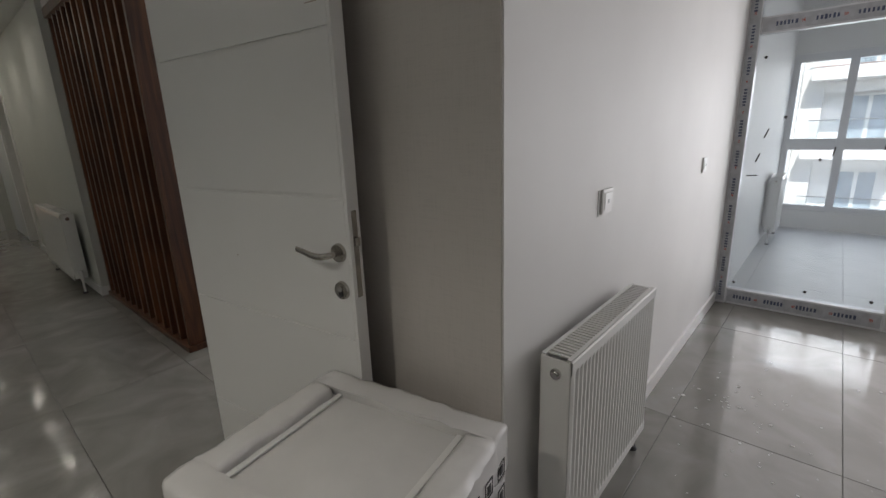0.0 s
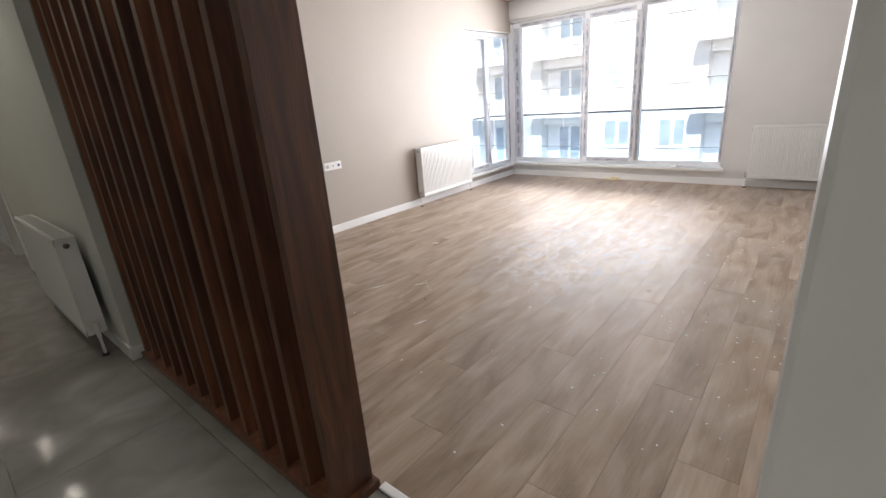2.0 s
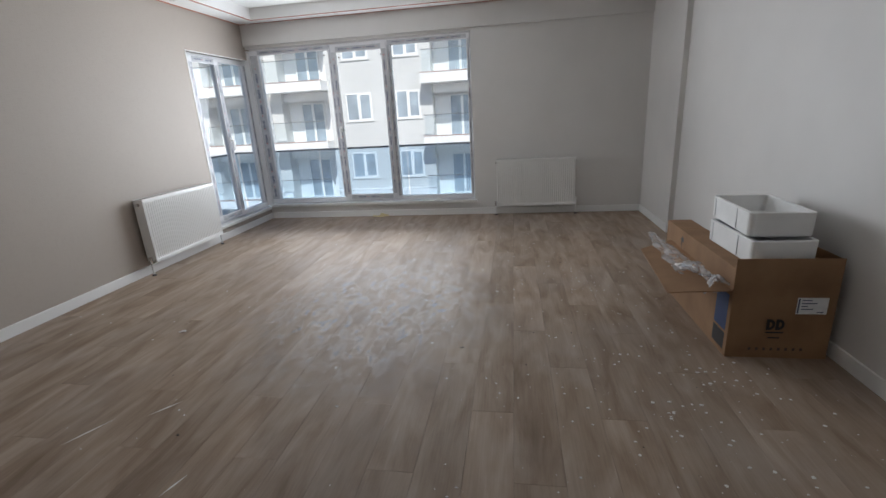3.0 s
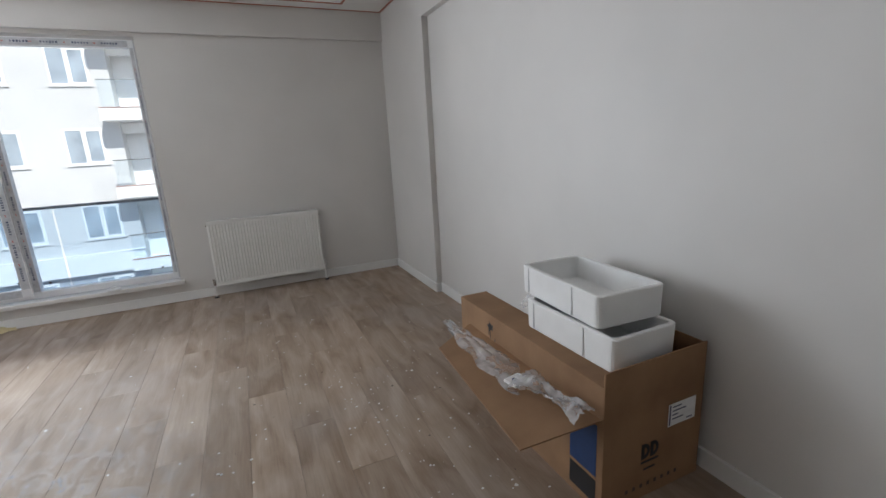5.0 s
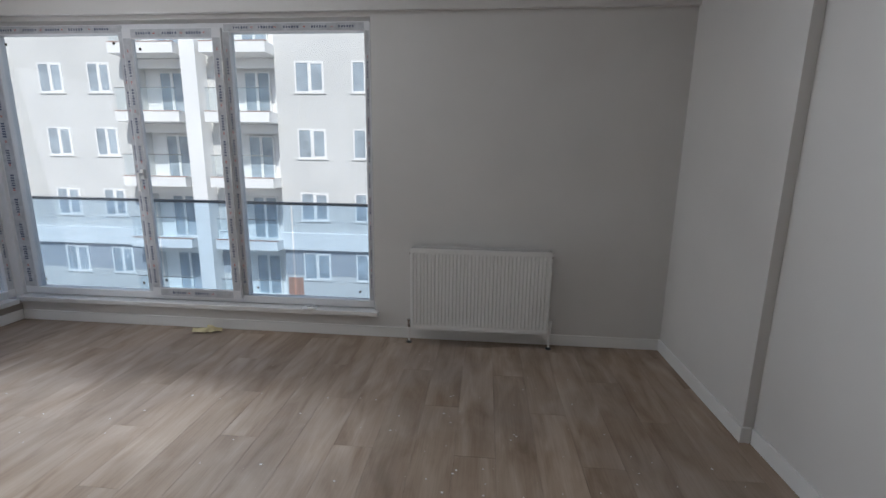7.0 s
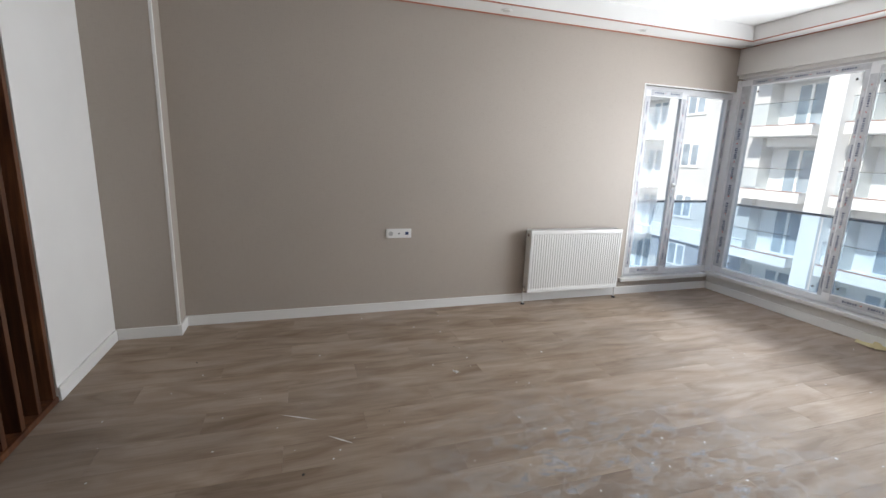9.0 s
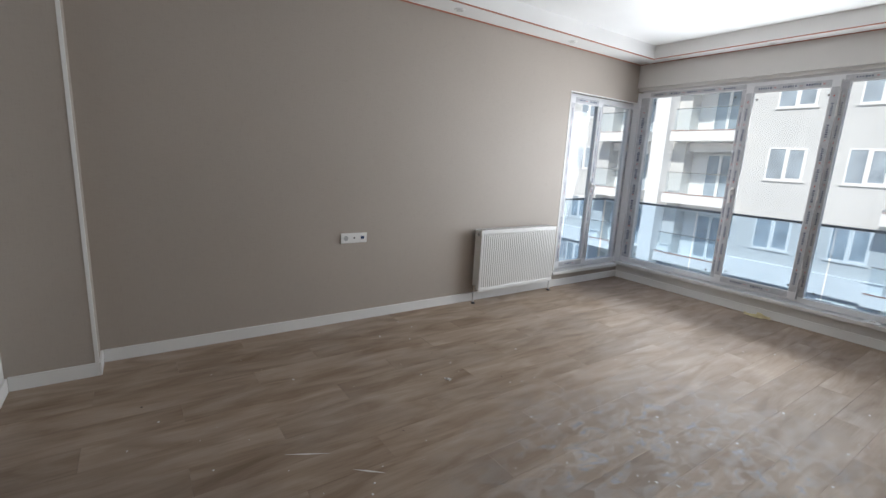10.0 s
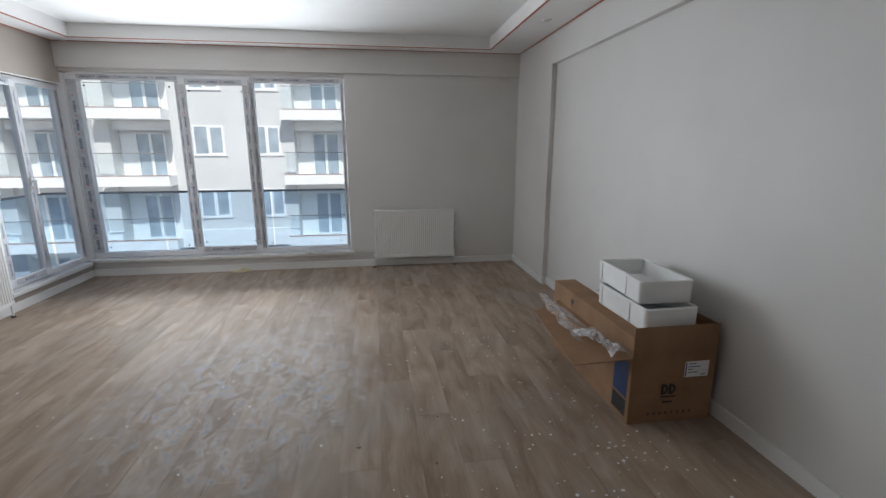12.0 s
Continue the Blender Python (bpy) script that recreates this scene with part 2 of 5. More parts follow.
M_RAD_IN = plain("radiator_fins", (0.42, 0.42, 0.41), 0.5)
M_CHROME = plain("chrome", (0.62, 0.61, 0.60), 0.16, 1.0)
M_NICKEL = plain("satin_nickel", (0.40, 0.38, 0.35), 0.22, 1.0)
M_BLACK = plain("black_plastic", (0.02, 0.02, 0.022), 0.45)
M_WOOD = wood_dark()
M_LAM = laminate()
M_TILE = porcelain()
M_TILE_DUSTY = plain("dust_covered_tile", (0.50, 0.50, 0.50), 0.42, 0.0, 0.10, 5.0)
M_GROUT = plain("grey_grout", (0.33, 0.325, 0.31), 0.85)
M_SUB = plain("floor_underlay", (0.10, 0.075, 0.06), 0.9)
M_STONE = painted("white_marble_sill", (0.70, 0.69, 0.67), 0.28, 0.06, 40.0, 0.03, 9.0)
M_COPPER = plain("copper_trim", (0.40, 0.13, 0.075), 0.4, 0.1)
M_CARD = cardboard_mat()
M_FOAM = foam_mat()
M_FILM = film_mat()
M_SEAM = plain("grey_foam_seam", (0.60, 0.60, 0.61), 0.8)
M_WRAP = painted("glossy_shrink_wrap", (0.72, 0.71, 0.70), 0.22, 0.05, 35.0, 0.35, 7.0)
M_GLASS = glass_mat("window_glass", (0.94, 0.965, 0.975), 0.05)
M_RAILGLASS = glass_mat("tinted_rail_glass", (0.80, 0.885, 0.955))
M_FARGLASS = glass_mat("far_rail_glass", (0.93, 0.96, 0.975))
M_DARKGLASS = plain("far_window_glass", (0.33, 0.385, 0.43), 0.12, 0.0, 0.3, 1.2)
M_RAILMETAL = plain("grey_rail_metal", (0.12, 0.13, 0.14), 0.35, 0.8)
M_PAPER = plain("white_paper", (0.74, 0.75, 0.76), 0.6)
M_BLUE = plain("blue_label", (0.014, 0.045, 0.14), 0.45)
M_YELLOW = plain("yellowed_paper", (0.66, 0.57, 0.34), 0.8)
M_SPECK = plain("dried_paint", (0.72, 0.71, 0.69), 0.7)
M_DIRT = plain("dark_grit", (0.05, 0.045, 0.04), 0.8)
M_FAC = painted("facade_render_white", (0.60, 0.60, 0.585), 0.85, 0.05, 40.0, 0.2, 0.35)
M_FAC2 = painted("facade_render_grey", (0.36, 0.385, 0.42), 0.85, 0.05, 40.0, 0.2, 0.35)
M_FACW = painted("facade_white_band", (0.80, 0.80, 0.79), 0.8, 0.04, 40.0, 0.2, 0.5)
M_TERRA = plain("terracotta_band", (0.40, 0.22, 0.16), 0.8)
M_CONC = plain("concrete_ground", (0.26, 0.25, 0.24), 0.9, 0.0, 0.15, 2.0)
M_SPOT = glow("lit_lamp_lens", (1.0, 0.97, 0.86), 26.0)
M_UNLIT = plain("unlit_lamp_lens", (0.55, 0.54, 0.52), 0.3)


# ---- building helpers ----
def mesh_of(bm, name):
    me = bpy.data.meshes.new(name)
    bm.to_mesh(me)
    bm.free()
    return me


def part(name, bm, material, parent=None, label="", at=None):
    ob = new(name, mesh_of(bm, name))
    ob.data.materials.append(material)
    if parent is not None:
        ob.parent = parent
    if at is not None:
        ob.matrix_basis = at
    if label:
        ob["label"] = label
    return ob


def thing(name, label, category, at=None, group="", kind=""):
    ob = new(name)
    if at is not None:
        ob.matrix_basis = at
    return tagged(ob, label, category, group, kind)


def add_box(bm, lo, hi, bevel=0.0):
    r = bmesh.ops.create_cube(bm, size=1.0)
    vs = r["verts"]
    for v in vs:
        v.co = Vector([lo[i] + (v.co[i] + 0.5) * (hi[i] - lo[i]) for i in range(3)])
    if bevel > 0:
        es = list({e for v in vs for e in v.link_edges})
        bmesh.ops.bevel(bm, geom=es, offset=bevel, segments=2, profile=0.6, affect="EDGES")
    return bm


def box(lo, hi, bevel=0.0):
    return add_box(bmesh.new(), lo, hi, bevel)


def boxes(*spans, bevel=0.0):
    bm = bmesh.new()
    for lo, hi in spans:
        add_box(bm, lo, hi, bevel)
    return bm


def cyl(bm, a, b, r, seg=16, r2=None):
    a, b = Vector(a), Vector(b)
    d = b - a
    m = Matrix.Translation((a + b) / 2) @ d.to_track_quat("Z", "Y").to_matrix().to_4x4()
    bmesh.ops.create_cone(bm, cap_ends=True, segments=seg, radius1=r, radius2=r if r2 is None else r2, depth=d.length, matrix=m)
    return bm


def tube(points, r, seg=10):
    bm = bmesh.new()
    for a, b in zip(points, points[1:]):
        cyl(bm, a, b, r, seg)
    for p in points[1:-1]:
        bmesh.ops.create_uvsphere(bm, u_segments=seg, v_segments=6, radius=r, matrix=Matrix.Translation(p))
    return bm


def sweep(points, radii, seg=14):
    """A round bar along a smooth line through the points."""
    P = [Vector(p) for p in points]
    line = []
    for i in range(len(P) - 1):
        p0, p1, p2, p3 = P[max(i - 1, 0)], P[i], P[i + 1], P[min(i + 2, len(P) - 1)]
        for k in range(6):
            t = k / 6
            c = 0.5 * (2 * p1 + (p2 - p0) * t + (2 * p0 - 5 * p1 + 4 * p2 - p3) * t * t + (3 * p1 - p0 - 3 * p2 + p3) * t ** 3)
            line.append((c, radii[i] + (radii[i + 1] - radii[i]) * t))
    line.append((P[-1], radii[-1]))
    bm = bmesh.new()
    rings = []
    for i, (c, r) in enumerate(line):
        d = (line[min(i + 1, len(line) - 1)][0] - line[max(i - 1, 0)][0]).normalized()
        u = d.cross(Vector((0, 0, 1))).normalized()
        v = d.cross(u)
        rings.append([bm.verts.new(c + (u * math.cos(a) * 0.75 + v * math.sin(a)) * r) for a in (math.tau * j / seg for j in range(seg))])
    for a, b in zip(rings, rings[1:]):
        for j in range(seg):
            bm.faces.new((a[j], a[(j + 1) % seg], b[(j + 1) % seg], b[j]))
    bm.faces.new(rings[0][::-1]); bm.faces.new(rings[-1])
    return bm


def smooth(ob):
    for p in ob.data.polygons:
        p.use_smooth = True
    return ob


def structure(name, bm, material, label, category="wall"):
    return tagged(part(name, bm, material), label, category, kind="structure")


# ---- plan ----
XW, XE, XC = -4.06, 1.06, 1.01          # room: west wall, east wall, east column
YN, YS, YH = 7.21, 1.51, 1.29           # room: north wall, south wall; hall face of the south wall
ZS, ZR = 2.56, 2.69                     # soffit, raised ceiling
XK, YB = 1.177, 1.30                     # kitchen wall, beige wall beside the door
TOP = 2.85

# ---- room shell ----
structure("wall_west", boxes(((XW - 0.2, YS, 0), (XW, 6.04, TOP)), ((XW - 0.2, 6.04, 0), (XW, YN + 0.2, 0.14)), ((XW - 0.2, 6.04, 2.14), (XW, YN + 0.2, TOP))), M_TV, "taupe textured wallpaper wall with a tall corner window")
structure("column_west", box((XW, YS, 0), (-3.872, 1.92, ZS)), M_TV, "shallow wallpapered column in the corner of the room")
part("corner_bead", box((-3.890, 1.905, 0.08), (-3.869, 1.923, ZS)), M_WHITE_WALL, bpy.data.objects["column_west"], "white corner bead")
structure("wall_north", boxes(((-1.09, YN, 0), (XE + 0.13, YN + 0.2, TOP)), ((XW, YN, 0), (-1.09, YN + 0.2, 0.165)), ((XW, YN, 2.27), (-1.09, YN + 0.2, TOP))), M_WALL, "light greige painted wall around the wide window")
structure("beam_north", box((XW, YN - 0.035, 2.30), (XC, YN, ZS), 0.004), M_WALL, "shallow painted beam above the window", "beam")
structure("wall_east", box((XE, YB, 0), (XK, YN, TOP)), M_WALL, "light greige painted wall with soft sheen")
structure("column_east", boxes(((XC, 6.135, 0), (XE, YN, ZS)), ((XC, YS, 2.27), (XE, 6.135, ZS))), M_WALL, "painted column and beam framing the east wall", "column")
structure("wall_south", boxes(((-0.10, YB, 0), (XE, YS, TOP)), ((-3.03, 1.33, 2.32), (-0.10, YS, TOP))), M_WALL, "wall pier beside the passage and lintel over it")
structure("wall_beige", box((-0.03, YB - 0.006, 0), (XK, YB, TOP)), M_BEIGE, "beige wallpapered wall behind the open door")
structure("wall_hall", boxes(((-5.95, YH, 0), (-3.03, YS - 0.004, TOP)), ((-6.80, YH, 2.08), (-5.95, YS - 0.004, TOP)), ((-8.3, YH, 0), (-6.80, YS - 0.004, TOP))), M_HALL, "pale painted corridor wall with a doorway")
structure("wall_south_inner", box((-3.872, YS - 0.004, 0), (-3.03, YS, ZS)), M_WHITE_WALL, "white painted end wall beside the slatted screen")
structure("wall_hall_end", boxes(((-8.5, 1.08, 0), (-8.3, YH, TOP)), ((-8.5, 0.15, 2.08), (-8.3, 1.08, TOP))), M_HALL, "corridor end wall with an open doorway")
structure("wall_hall_south", box((-8.5, 0.0, 0), (-3.2, 0.15, TOP)), M_HALL, "pale corridor wall")
structure("wall_hall_return", box((-3.2, -1.5, 0), (-3.05, 0.15, TOP)), M_HALL, "pale entrance wall")
structure("wall_entrance", box((-3.2, -1.65, 0), (4.6, -1.5, TOP)), M_HALL, "pale entrance wall behind the walk")
structure("wall_kitchen_east", box((4.4, -1.5, 0), (4.55, 7.7, TOP)), M_WHITE_WALL, "white kitchen wall")
structure("wall_kitchen_west", boxes(((XK, YB, 0), (XK + 0.004, 4.16, TOP)), ((XK, 4.16, 0), (XK + 0.03, 7.5, TOP))), M_WHITE_WALL, "white painted kitchen wall behind the radiator")
structure("wall_kitchen_north", boxes(((XK + 0.03, 4.15, 2.55), (4.4, 4.27, TOP)), ((4.28, 4.15, 0), (4.4, 4.27, 2.55))), M_WHITE_WALL, "white wall around the balcony door")
structure("wall_balcony_north", boxes(((XK + 0.03, 7.45, 0), (4.4, 7.6, 0.22)), ((XK + 0.03, 7.45, 2.04), (4.4, 7.6, TOP))), M_WHITE_WALL, "white parapet and lintel of the glazed balcony")
# The south wall's window opening is unseen, added to let sunlight in.
structure("wall_far_room", boxes(((-12.5, -1.0, 0), (-12.35, 3.5, TOP)), ((-12.5, -1.2, 0), (-11.2, -1.0, TOP)), ((-9.4, -1.2, 0), (-8.5, -1.0, TOP)), ((-11.2, -1.2, 0), (-9.4, -1.0, 0.9)), ((-11.2, -1.2, 2.2), (-9.4, -1.0, TOP)), ((-12.5, 3.5, 0), (-5.5, 3.65, TOP)), ((-5.65, YS, 0), (-5.5, 3.5, TOP)), ((-8.5, YH, 0), (-8.35, 3.5, TOP)), ((-8.5, -1.0, 0), (-8.35, 0.0, TOP))), M_BEIGE, "grey beige walls of the rooms beyond the corridor with an added light opening")

# ceilings
IX0, IX1, IY0, IY1 = -3.77, 0.58, 1.86, 6.97
structure("ceiling", boxes(((XW - 0.2, YS - 0.24, ZR), (XE + 0.1, YN + 0.2, TOP + 0.1)), ((XW, YS, ZS), (IX0, YN, ZR)), ((IX1, YS, ZS), (XE, YN, ZR)), ((IX0, IY1, ZS), (IX1, YN, ZR)), ((IX0, YS, ZS), (IX1, IY0, ZR))), M_CEIL, "white plasterboard ceiling with a raised centre tray", "ceiling")
structure("ceiling_trim", boxes(((IX0 - 0.02, IY0 - 0.02, ZS - 0.006), (IX0 - 0.002, IY1 + 0.02, ZS + 0.004)), ((IX1 + 0.002, IY0 - 0.02, ZS - 0.006), (IX1 + 0.02, IY1 + 0.02, ZS + 0.004)), ((IX0 - 0.002, IY1 + 0.002, ZS - 0.006), (IX1 + 0.002, IY1 + 0.02, ZS + 0.004)), ((IX0 - 0.002, IY0 - 0.02, ZS - 0.006), (IX1 + 0.002, IY0 - 0.002, ZS + 0.004))), M_COPPER, "thin copper-red strip along the lower edge of the ceiling tray", "trim")
structure("ceiling_trim_outer", boxes(((XE - 0.066, YS, ZS - 0.008), (XE - 0.053, YN - 0.05, ZS)), ((XW + 0.004, 1.93, ZS - 0.008), (XW + 0.016, YN - 0.05, ZS)), ((XW + 0.016, YN - 0.049, ZS - 0.006), (XE - 0.066, YN - 0.038, ZS))), M_COPPER, "thin copper-red strip where the soffit meets the walls", "trim")
structure("ceiling_hall", box((-8.5, -1.5, 2.42), (XK, YH + 0.06, 2.56)), M_CEIL, "low white corridor ceiling", "ceiling")
structure("ceiling_kitchen", box((XK, -1.5, 2.70), (4.55, 7.7, 2.9)), M_CEIL, "white kitchen ceiling", "ceiling")
# Unseen filler added to keep sun from leaking in between the two ceilings.
structure("ceiling_gap_filler", box((XK - 0.1, -1.5, 2.56), (XK, YB, 2.9)), M_WHITE_WALL, "unseen white filler that blocks sun between the corridor and kitchen ceilings")
structure("ceiling_far_room", box((-12.5, -1.2, 2.6), (-5.5, 3.65, 2.62)), M_CEIL, "white ceiling of the rooms beyond", "ceiling")

# skirting
def skirting(name, spans, label="white skirting board with a rounded top"):
    bm = bmesh.new()
    for lo, hi in spans:
        add_box(bm, lo, hi, 0.003)
    return structure(name, bm, M_TRIM, label, "baseboard")


SK, SH = 0.014, 0.082
skirting("baseboard_west", [((XW, 1.935, 0), (XW + SK, YN, SH))])
skirting("baseboard_column", [((XW, 1.92, 0), (-3.872 + SK, 1.92 + SK, SH)), ((-3.872, YS + SK, 0), (-3.872 + SK, 1.92, SH))])
skirting("baseboard_north", [((XW + SK, YN - SK, 0), (XC - SK, YN, SH))])
skirting("baseboard_east", [((XC - SK, 6.135 - SK, 0), (XC, YN, SH)), ((XC, 6.135 - SK, 0), (XE - SK, 6.135, SH)), ((XE - SK, YS, 0), (XE, 6.135 - SK, SH))])
skirting("baseboard_south", [((-3.872 + SK, YS, 0), (-3.03, YS + SK, SH))])
skirting("baseboard_hall", [((-5.95 + 0.09, YH - SK, 0), (-3.03, YH, SH)), ((-3.03, YH - SK, 0), (-3.03 + SK, YH + 0.055, SH))])
skirting("baseboard_kitchen", [((XK + 0.004, YB, 0), (XK + 0.004 + SK, 4.15, SH))])
skirting("baseboard_far_room", [((-12.35, -1.0, 0), (-12.335, 3.5, SH))])


# ---- windows ----
def bars_along(bm, p0, p1, normal, width, length, gap, ink_start=0.03, seed=0):
    """Short strokes standing for a row of unreadable print along a profile."""
    rng = random.Random(seed)
    p0, p1, normal = Vector(p0), Vector(p1), Vector(normal)
    d = (p1 - p0); total = d.length; d.normalize()
    side = normal.cross(d)
    s = ink_start
    while s + length < total - 0.03:
        n = 6
        for i in range(n):
            a = s + length * i / n
            w = length / n * rng.uniform(0.45, 0.7)
            h = width * rng.uniform(0.75, 1.0)
            c = p0 + d * (a + w / 2)
            verts = [bm.verts.new(c + d * sx * w / 2 + side * sy * h / 2 + normal * 0.0012) for sx, sy in ((-1, -1), (1, -1), (1, 1), (-1, 1))]
            bm.faces.new(verts)
        s += length + gap * rng.uniform(0.85, 1.15)


def frame_ring(lo, hi, w, axis, depth0, depth1, bevel=0.004):
    """A rectangular ring of profiles in the plane across `axis` (0 or 1): lo, hi are (along, z)."""
    def b3(a0, z0, a1, z1):
        if axis == 1:
            return (a0, depth0, z0), (a1, depth1, z1)
        return (depth0, a0, z0), (depth1, a1, z1)
    bm = bmesh.new()
    for q in ((lo[0], lo[1], lo[0] + w, hi[1]), (hi[0] - w, lo[1], hi[0], hi[1]), (lo[0] + w, lo[1], hi[0] - w, lo[1] + w), (lo[0] + w, hi[1] - w, hi[0] - w, hi[1])):
        l, h = b3(*q)
        add_box(bm, l, h, bevel)
    return bm


def pane(name, lo, hi, axis, depth, parent, material=None):
    t = 0.006
    if axis == 1:
        bm = box((lo[0], depth - t, lo[1]), (hi[0], depth + t, hi[1]))
    else:
        bm = box((depth - t, lo[0], lo[1]), (depth + t, hi[0], hi[1]))
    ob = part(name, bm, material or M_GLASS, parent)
    ob.visible_shadow = False
    return ob


def tape(name, spans, parent, axis, face, sign):
    """Dirty protective tape on the visible face of a profile and the print on it."""
    bm, ink, red = bmesh.new(), bmesh.new(), bmesh.new()
    for k, (a0, z0, a1, z1) in enumerate(spans):
        d0, d1 = sorted((face, face + sign * 0.0012))
        if axis == 1:
            add_box(bm, (a0, d0, z0), (a1, d1, z1))
        else:
            add_box(bm, (d0, a0, z0), (d1, a1, z1))
        f = face + sign * 0.0012
        n = (0, sign, 0) if axis == 1 else (sign, 0, 0)
        if z1 - z0 > a1 - a0:
            am, w = (a0 + a1) / 2, a1 - a0
            p, q = (am, z0), (am, z1)
        else:
            zm, w = (z0 + z1) / 2, z1 - z0
            p, q = (a0, zm), (a1, zm)
        P = [(u, f, v) if axis == 1 else (f, u, v) for u, v in (p, q)]
        bars_along(ink, P[0], P[1], n, w * 0.34, 0.115, 0.075, 0.04 + 0.03 * (k % 3), k)
        bars_along(red, P[0], P[1], n, w * 0.22, 0.018, 0.172, 0.168 + 0.03 * (k % 3), k + 50)
    part(name, bm, M_TAPE, parent, "smudged grey protective tape")
    part("print", ink, M_INK, parent, "navy bars of print on the tape")
    part("print_mark", red, M_RED, parent, "small red marks on the tape")


# wide window of three fields
w1 = thing("window_1", "wide white plastic window of three fields, still wrapped in printed tape", "window", kind="structure")
WX0, WX1, WZ0, WZ1 = -4.03, -1.10, 0.215, 2.25
M1, M2 = -2.90, -2.14
part("window_frame", boxes(((WX0, 7.235, WZ0), (WX0 + 0.12, 7.305, WZ1)), ((WX1 - 0.04, 7.235, WZ0), (WX1, 7.305, WZ1)),
    ((WX0 + 0.12, 7.235, WZ0), (WX1 - 0.04, 7.305, WZ0 + 0.055)), ((WX0 + 0.12, 7.235, WZ1 - 0.06), (WX1 - 0.04, 7.305, WZ1)),
    ((M1 - 0.035, 7.235, WZ0 + 0.055), (M1 + 0.035, 7.305, WZ1 - 0.06)), ((M2 - 0.035, 7.235, WZ0 + 0.055), (M2 + 0.035, 7.305, WZ1 - 0.06)), bevel=0.004), M_PVC, w1)
sash = part("sash", frame_ring((M1 + 0.012, WZ0 + 0.03), (M2 - 0.012, WZ1 - 0.035), 0.068, 1, 7.212, 7.234), M_PVC, w1, "opening casement with printed tape")
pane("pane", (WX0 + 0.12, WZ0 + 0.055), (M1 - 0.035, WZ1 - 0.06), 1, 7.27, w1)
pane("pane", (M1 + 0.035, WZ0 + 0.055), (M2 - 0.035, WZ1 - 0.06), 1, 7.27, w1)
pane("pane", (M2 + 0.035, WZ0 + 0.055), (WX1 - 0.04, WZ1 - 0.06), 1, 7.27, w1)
tape("tape", [(WX0 + 0.01, WZ0 + 0.06, WX0 + 0.11, WZ1 - 0.06), (M1 - 0.033, WZ0 + 0.06, M1 + 0.008, WZ1 - 0.06), (M2 - 0.008, WZ0 + 0.06, M2 + 0.033, WZ1 - 0.06),
    (WX0 + 0.12, WZ1 - 0.055, M1, WZ1 - 0.008), (M2, WZ1 - 0.055, WX1 - 0.04, WZ1 - 0.008), (WX1 - 0.032, WZ0 + 0.06, WX1 - 0.008, WZ1 - 0.06)], w1, 1, 7.235, -1)
tape("tape", [(M1 + 0.018, WZ0 + 0.10, M1 + 0.074, WZ1 - 0.10), (M2 - 0.074, WZ0 + 0.10, M2 - 0.018, WZ1 - 0.10), (M1 + 0.08, WZ0 + 0.036, M2 - 0.08, WZ0 + 0.09), (M1 + 0.08, WZ1 - 0.095, M2 - 0.08, WZ1 - 0.04)], w1, 1, 7.212, -1)


def window_handle(parent, at):
    h = part("handle_plate", box((-0.014, -0.012, -0.035), (0.014, 0, 0.035), 0.004), M_TRIM, parent, "white handle plate", at)
    part("handle", boxes(((-0.010, -0.045, -0.010), (0.010, -0.012, 0.010)), ((-0.010, -0.052, -0.125), (0.010, -0.036, 0.012)), bevel=0.003), M_TRIM, h, "white lever handle")


window_handle(w1, pose(M1 + 0.046, 7.212, 1.20))
for z in (0.5, 1.22, 1.95):
    part("hinge", cyl(bmesh.new(), (M2 - 0.006, 7.204, z - 0.045), (M2 - 0.006, 7.204, z + 0.045), 0.008, 10), M_TRIM, w1, "white hinge")
for x, z in ((-3.86, 0.33), (-3.86, 2.13), (-3.0, 2.13), (-3.0, 0.33), (-2.80, 0.36), (-2.24, 0.36), (-2.80, 2.09), (-2.24, 2.09), (-2.04, 0.33), (-1.22, 0.33)):
    part("glazing_sticker", cyl(bmesh.new(), (x, 7.2625, z), (x, 7.2640, z), 0.011, 8), M_DIRT, w1, "small dark sticker on the glass")
structure("window_sill_1", box((XW + 0.015, YN - 0.05, 0.168), (-1.06, YN + 0.09, 0.205), 0.005), M_STONE, "white marble window sill below the wide window", "window sill")

# corner side window of two fields
w2 = thing("window_2", "tall white plastic corner window of two fields with printed tape", "window", kind="structure")
SX = XW - 0.045
SY0, SY1, SZ0, SZ1, SM = 6.045, 7.21, 0.185, 2.125, 6.60
part("window_frame", boxes(((SX - 0.06, SY0, SZ0), (SX + 0.005, SY0 + 0.055, SZ1)), ((SX - 0.06, SY1 - 0.055, SZ0), (SX + 0.005, SY1, SZ1)),
    ((SX - 0.06, SY0 + 0.055, SZ0), (SX + 0.005, SY1 - 0.055, SZ0 + 0.06)), ((SX - 0.06, SY0 + 0.055, SZ1 - 0.055), (SX + 0.005, SY1 - 0.055, SZ1)),
    ((SX - 0.06, SM - 0.035, SZ0 + 0.06), (SX + 0.005, SM + 0.035, SZ1 - 0.055)), bevel=0.004), M_PVC, w2)
part("sash", frame_ring((SY0 + 0.02, SZ0 + 0.03), (SM - 0.012, SZ1 - 0.03), 0.066, 0, SX + 0.006, SX + 0.028), M_PVC, w2, "opening casement with printed tape")
part("corner_post", box((SX - 0.06, SY1, SZ0), (XW + 0.03, 7.305, 2.25), 0.004), M_PVC, w2, "wide white corner post")
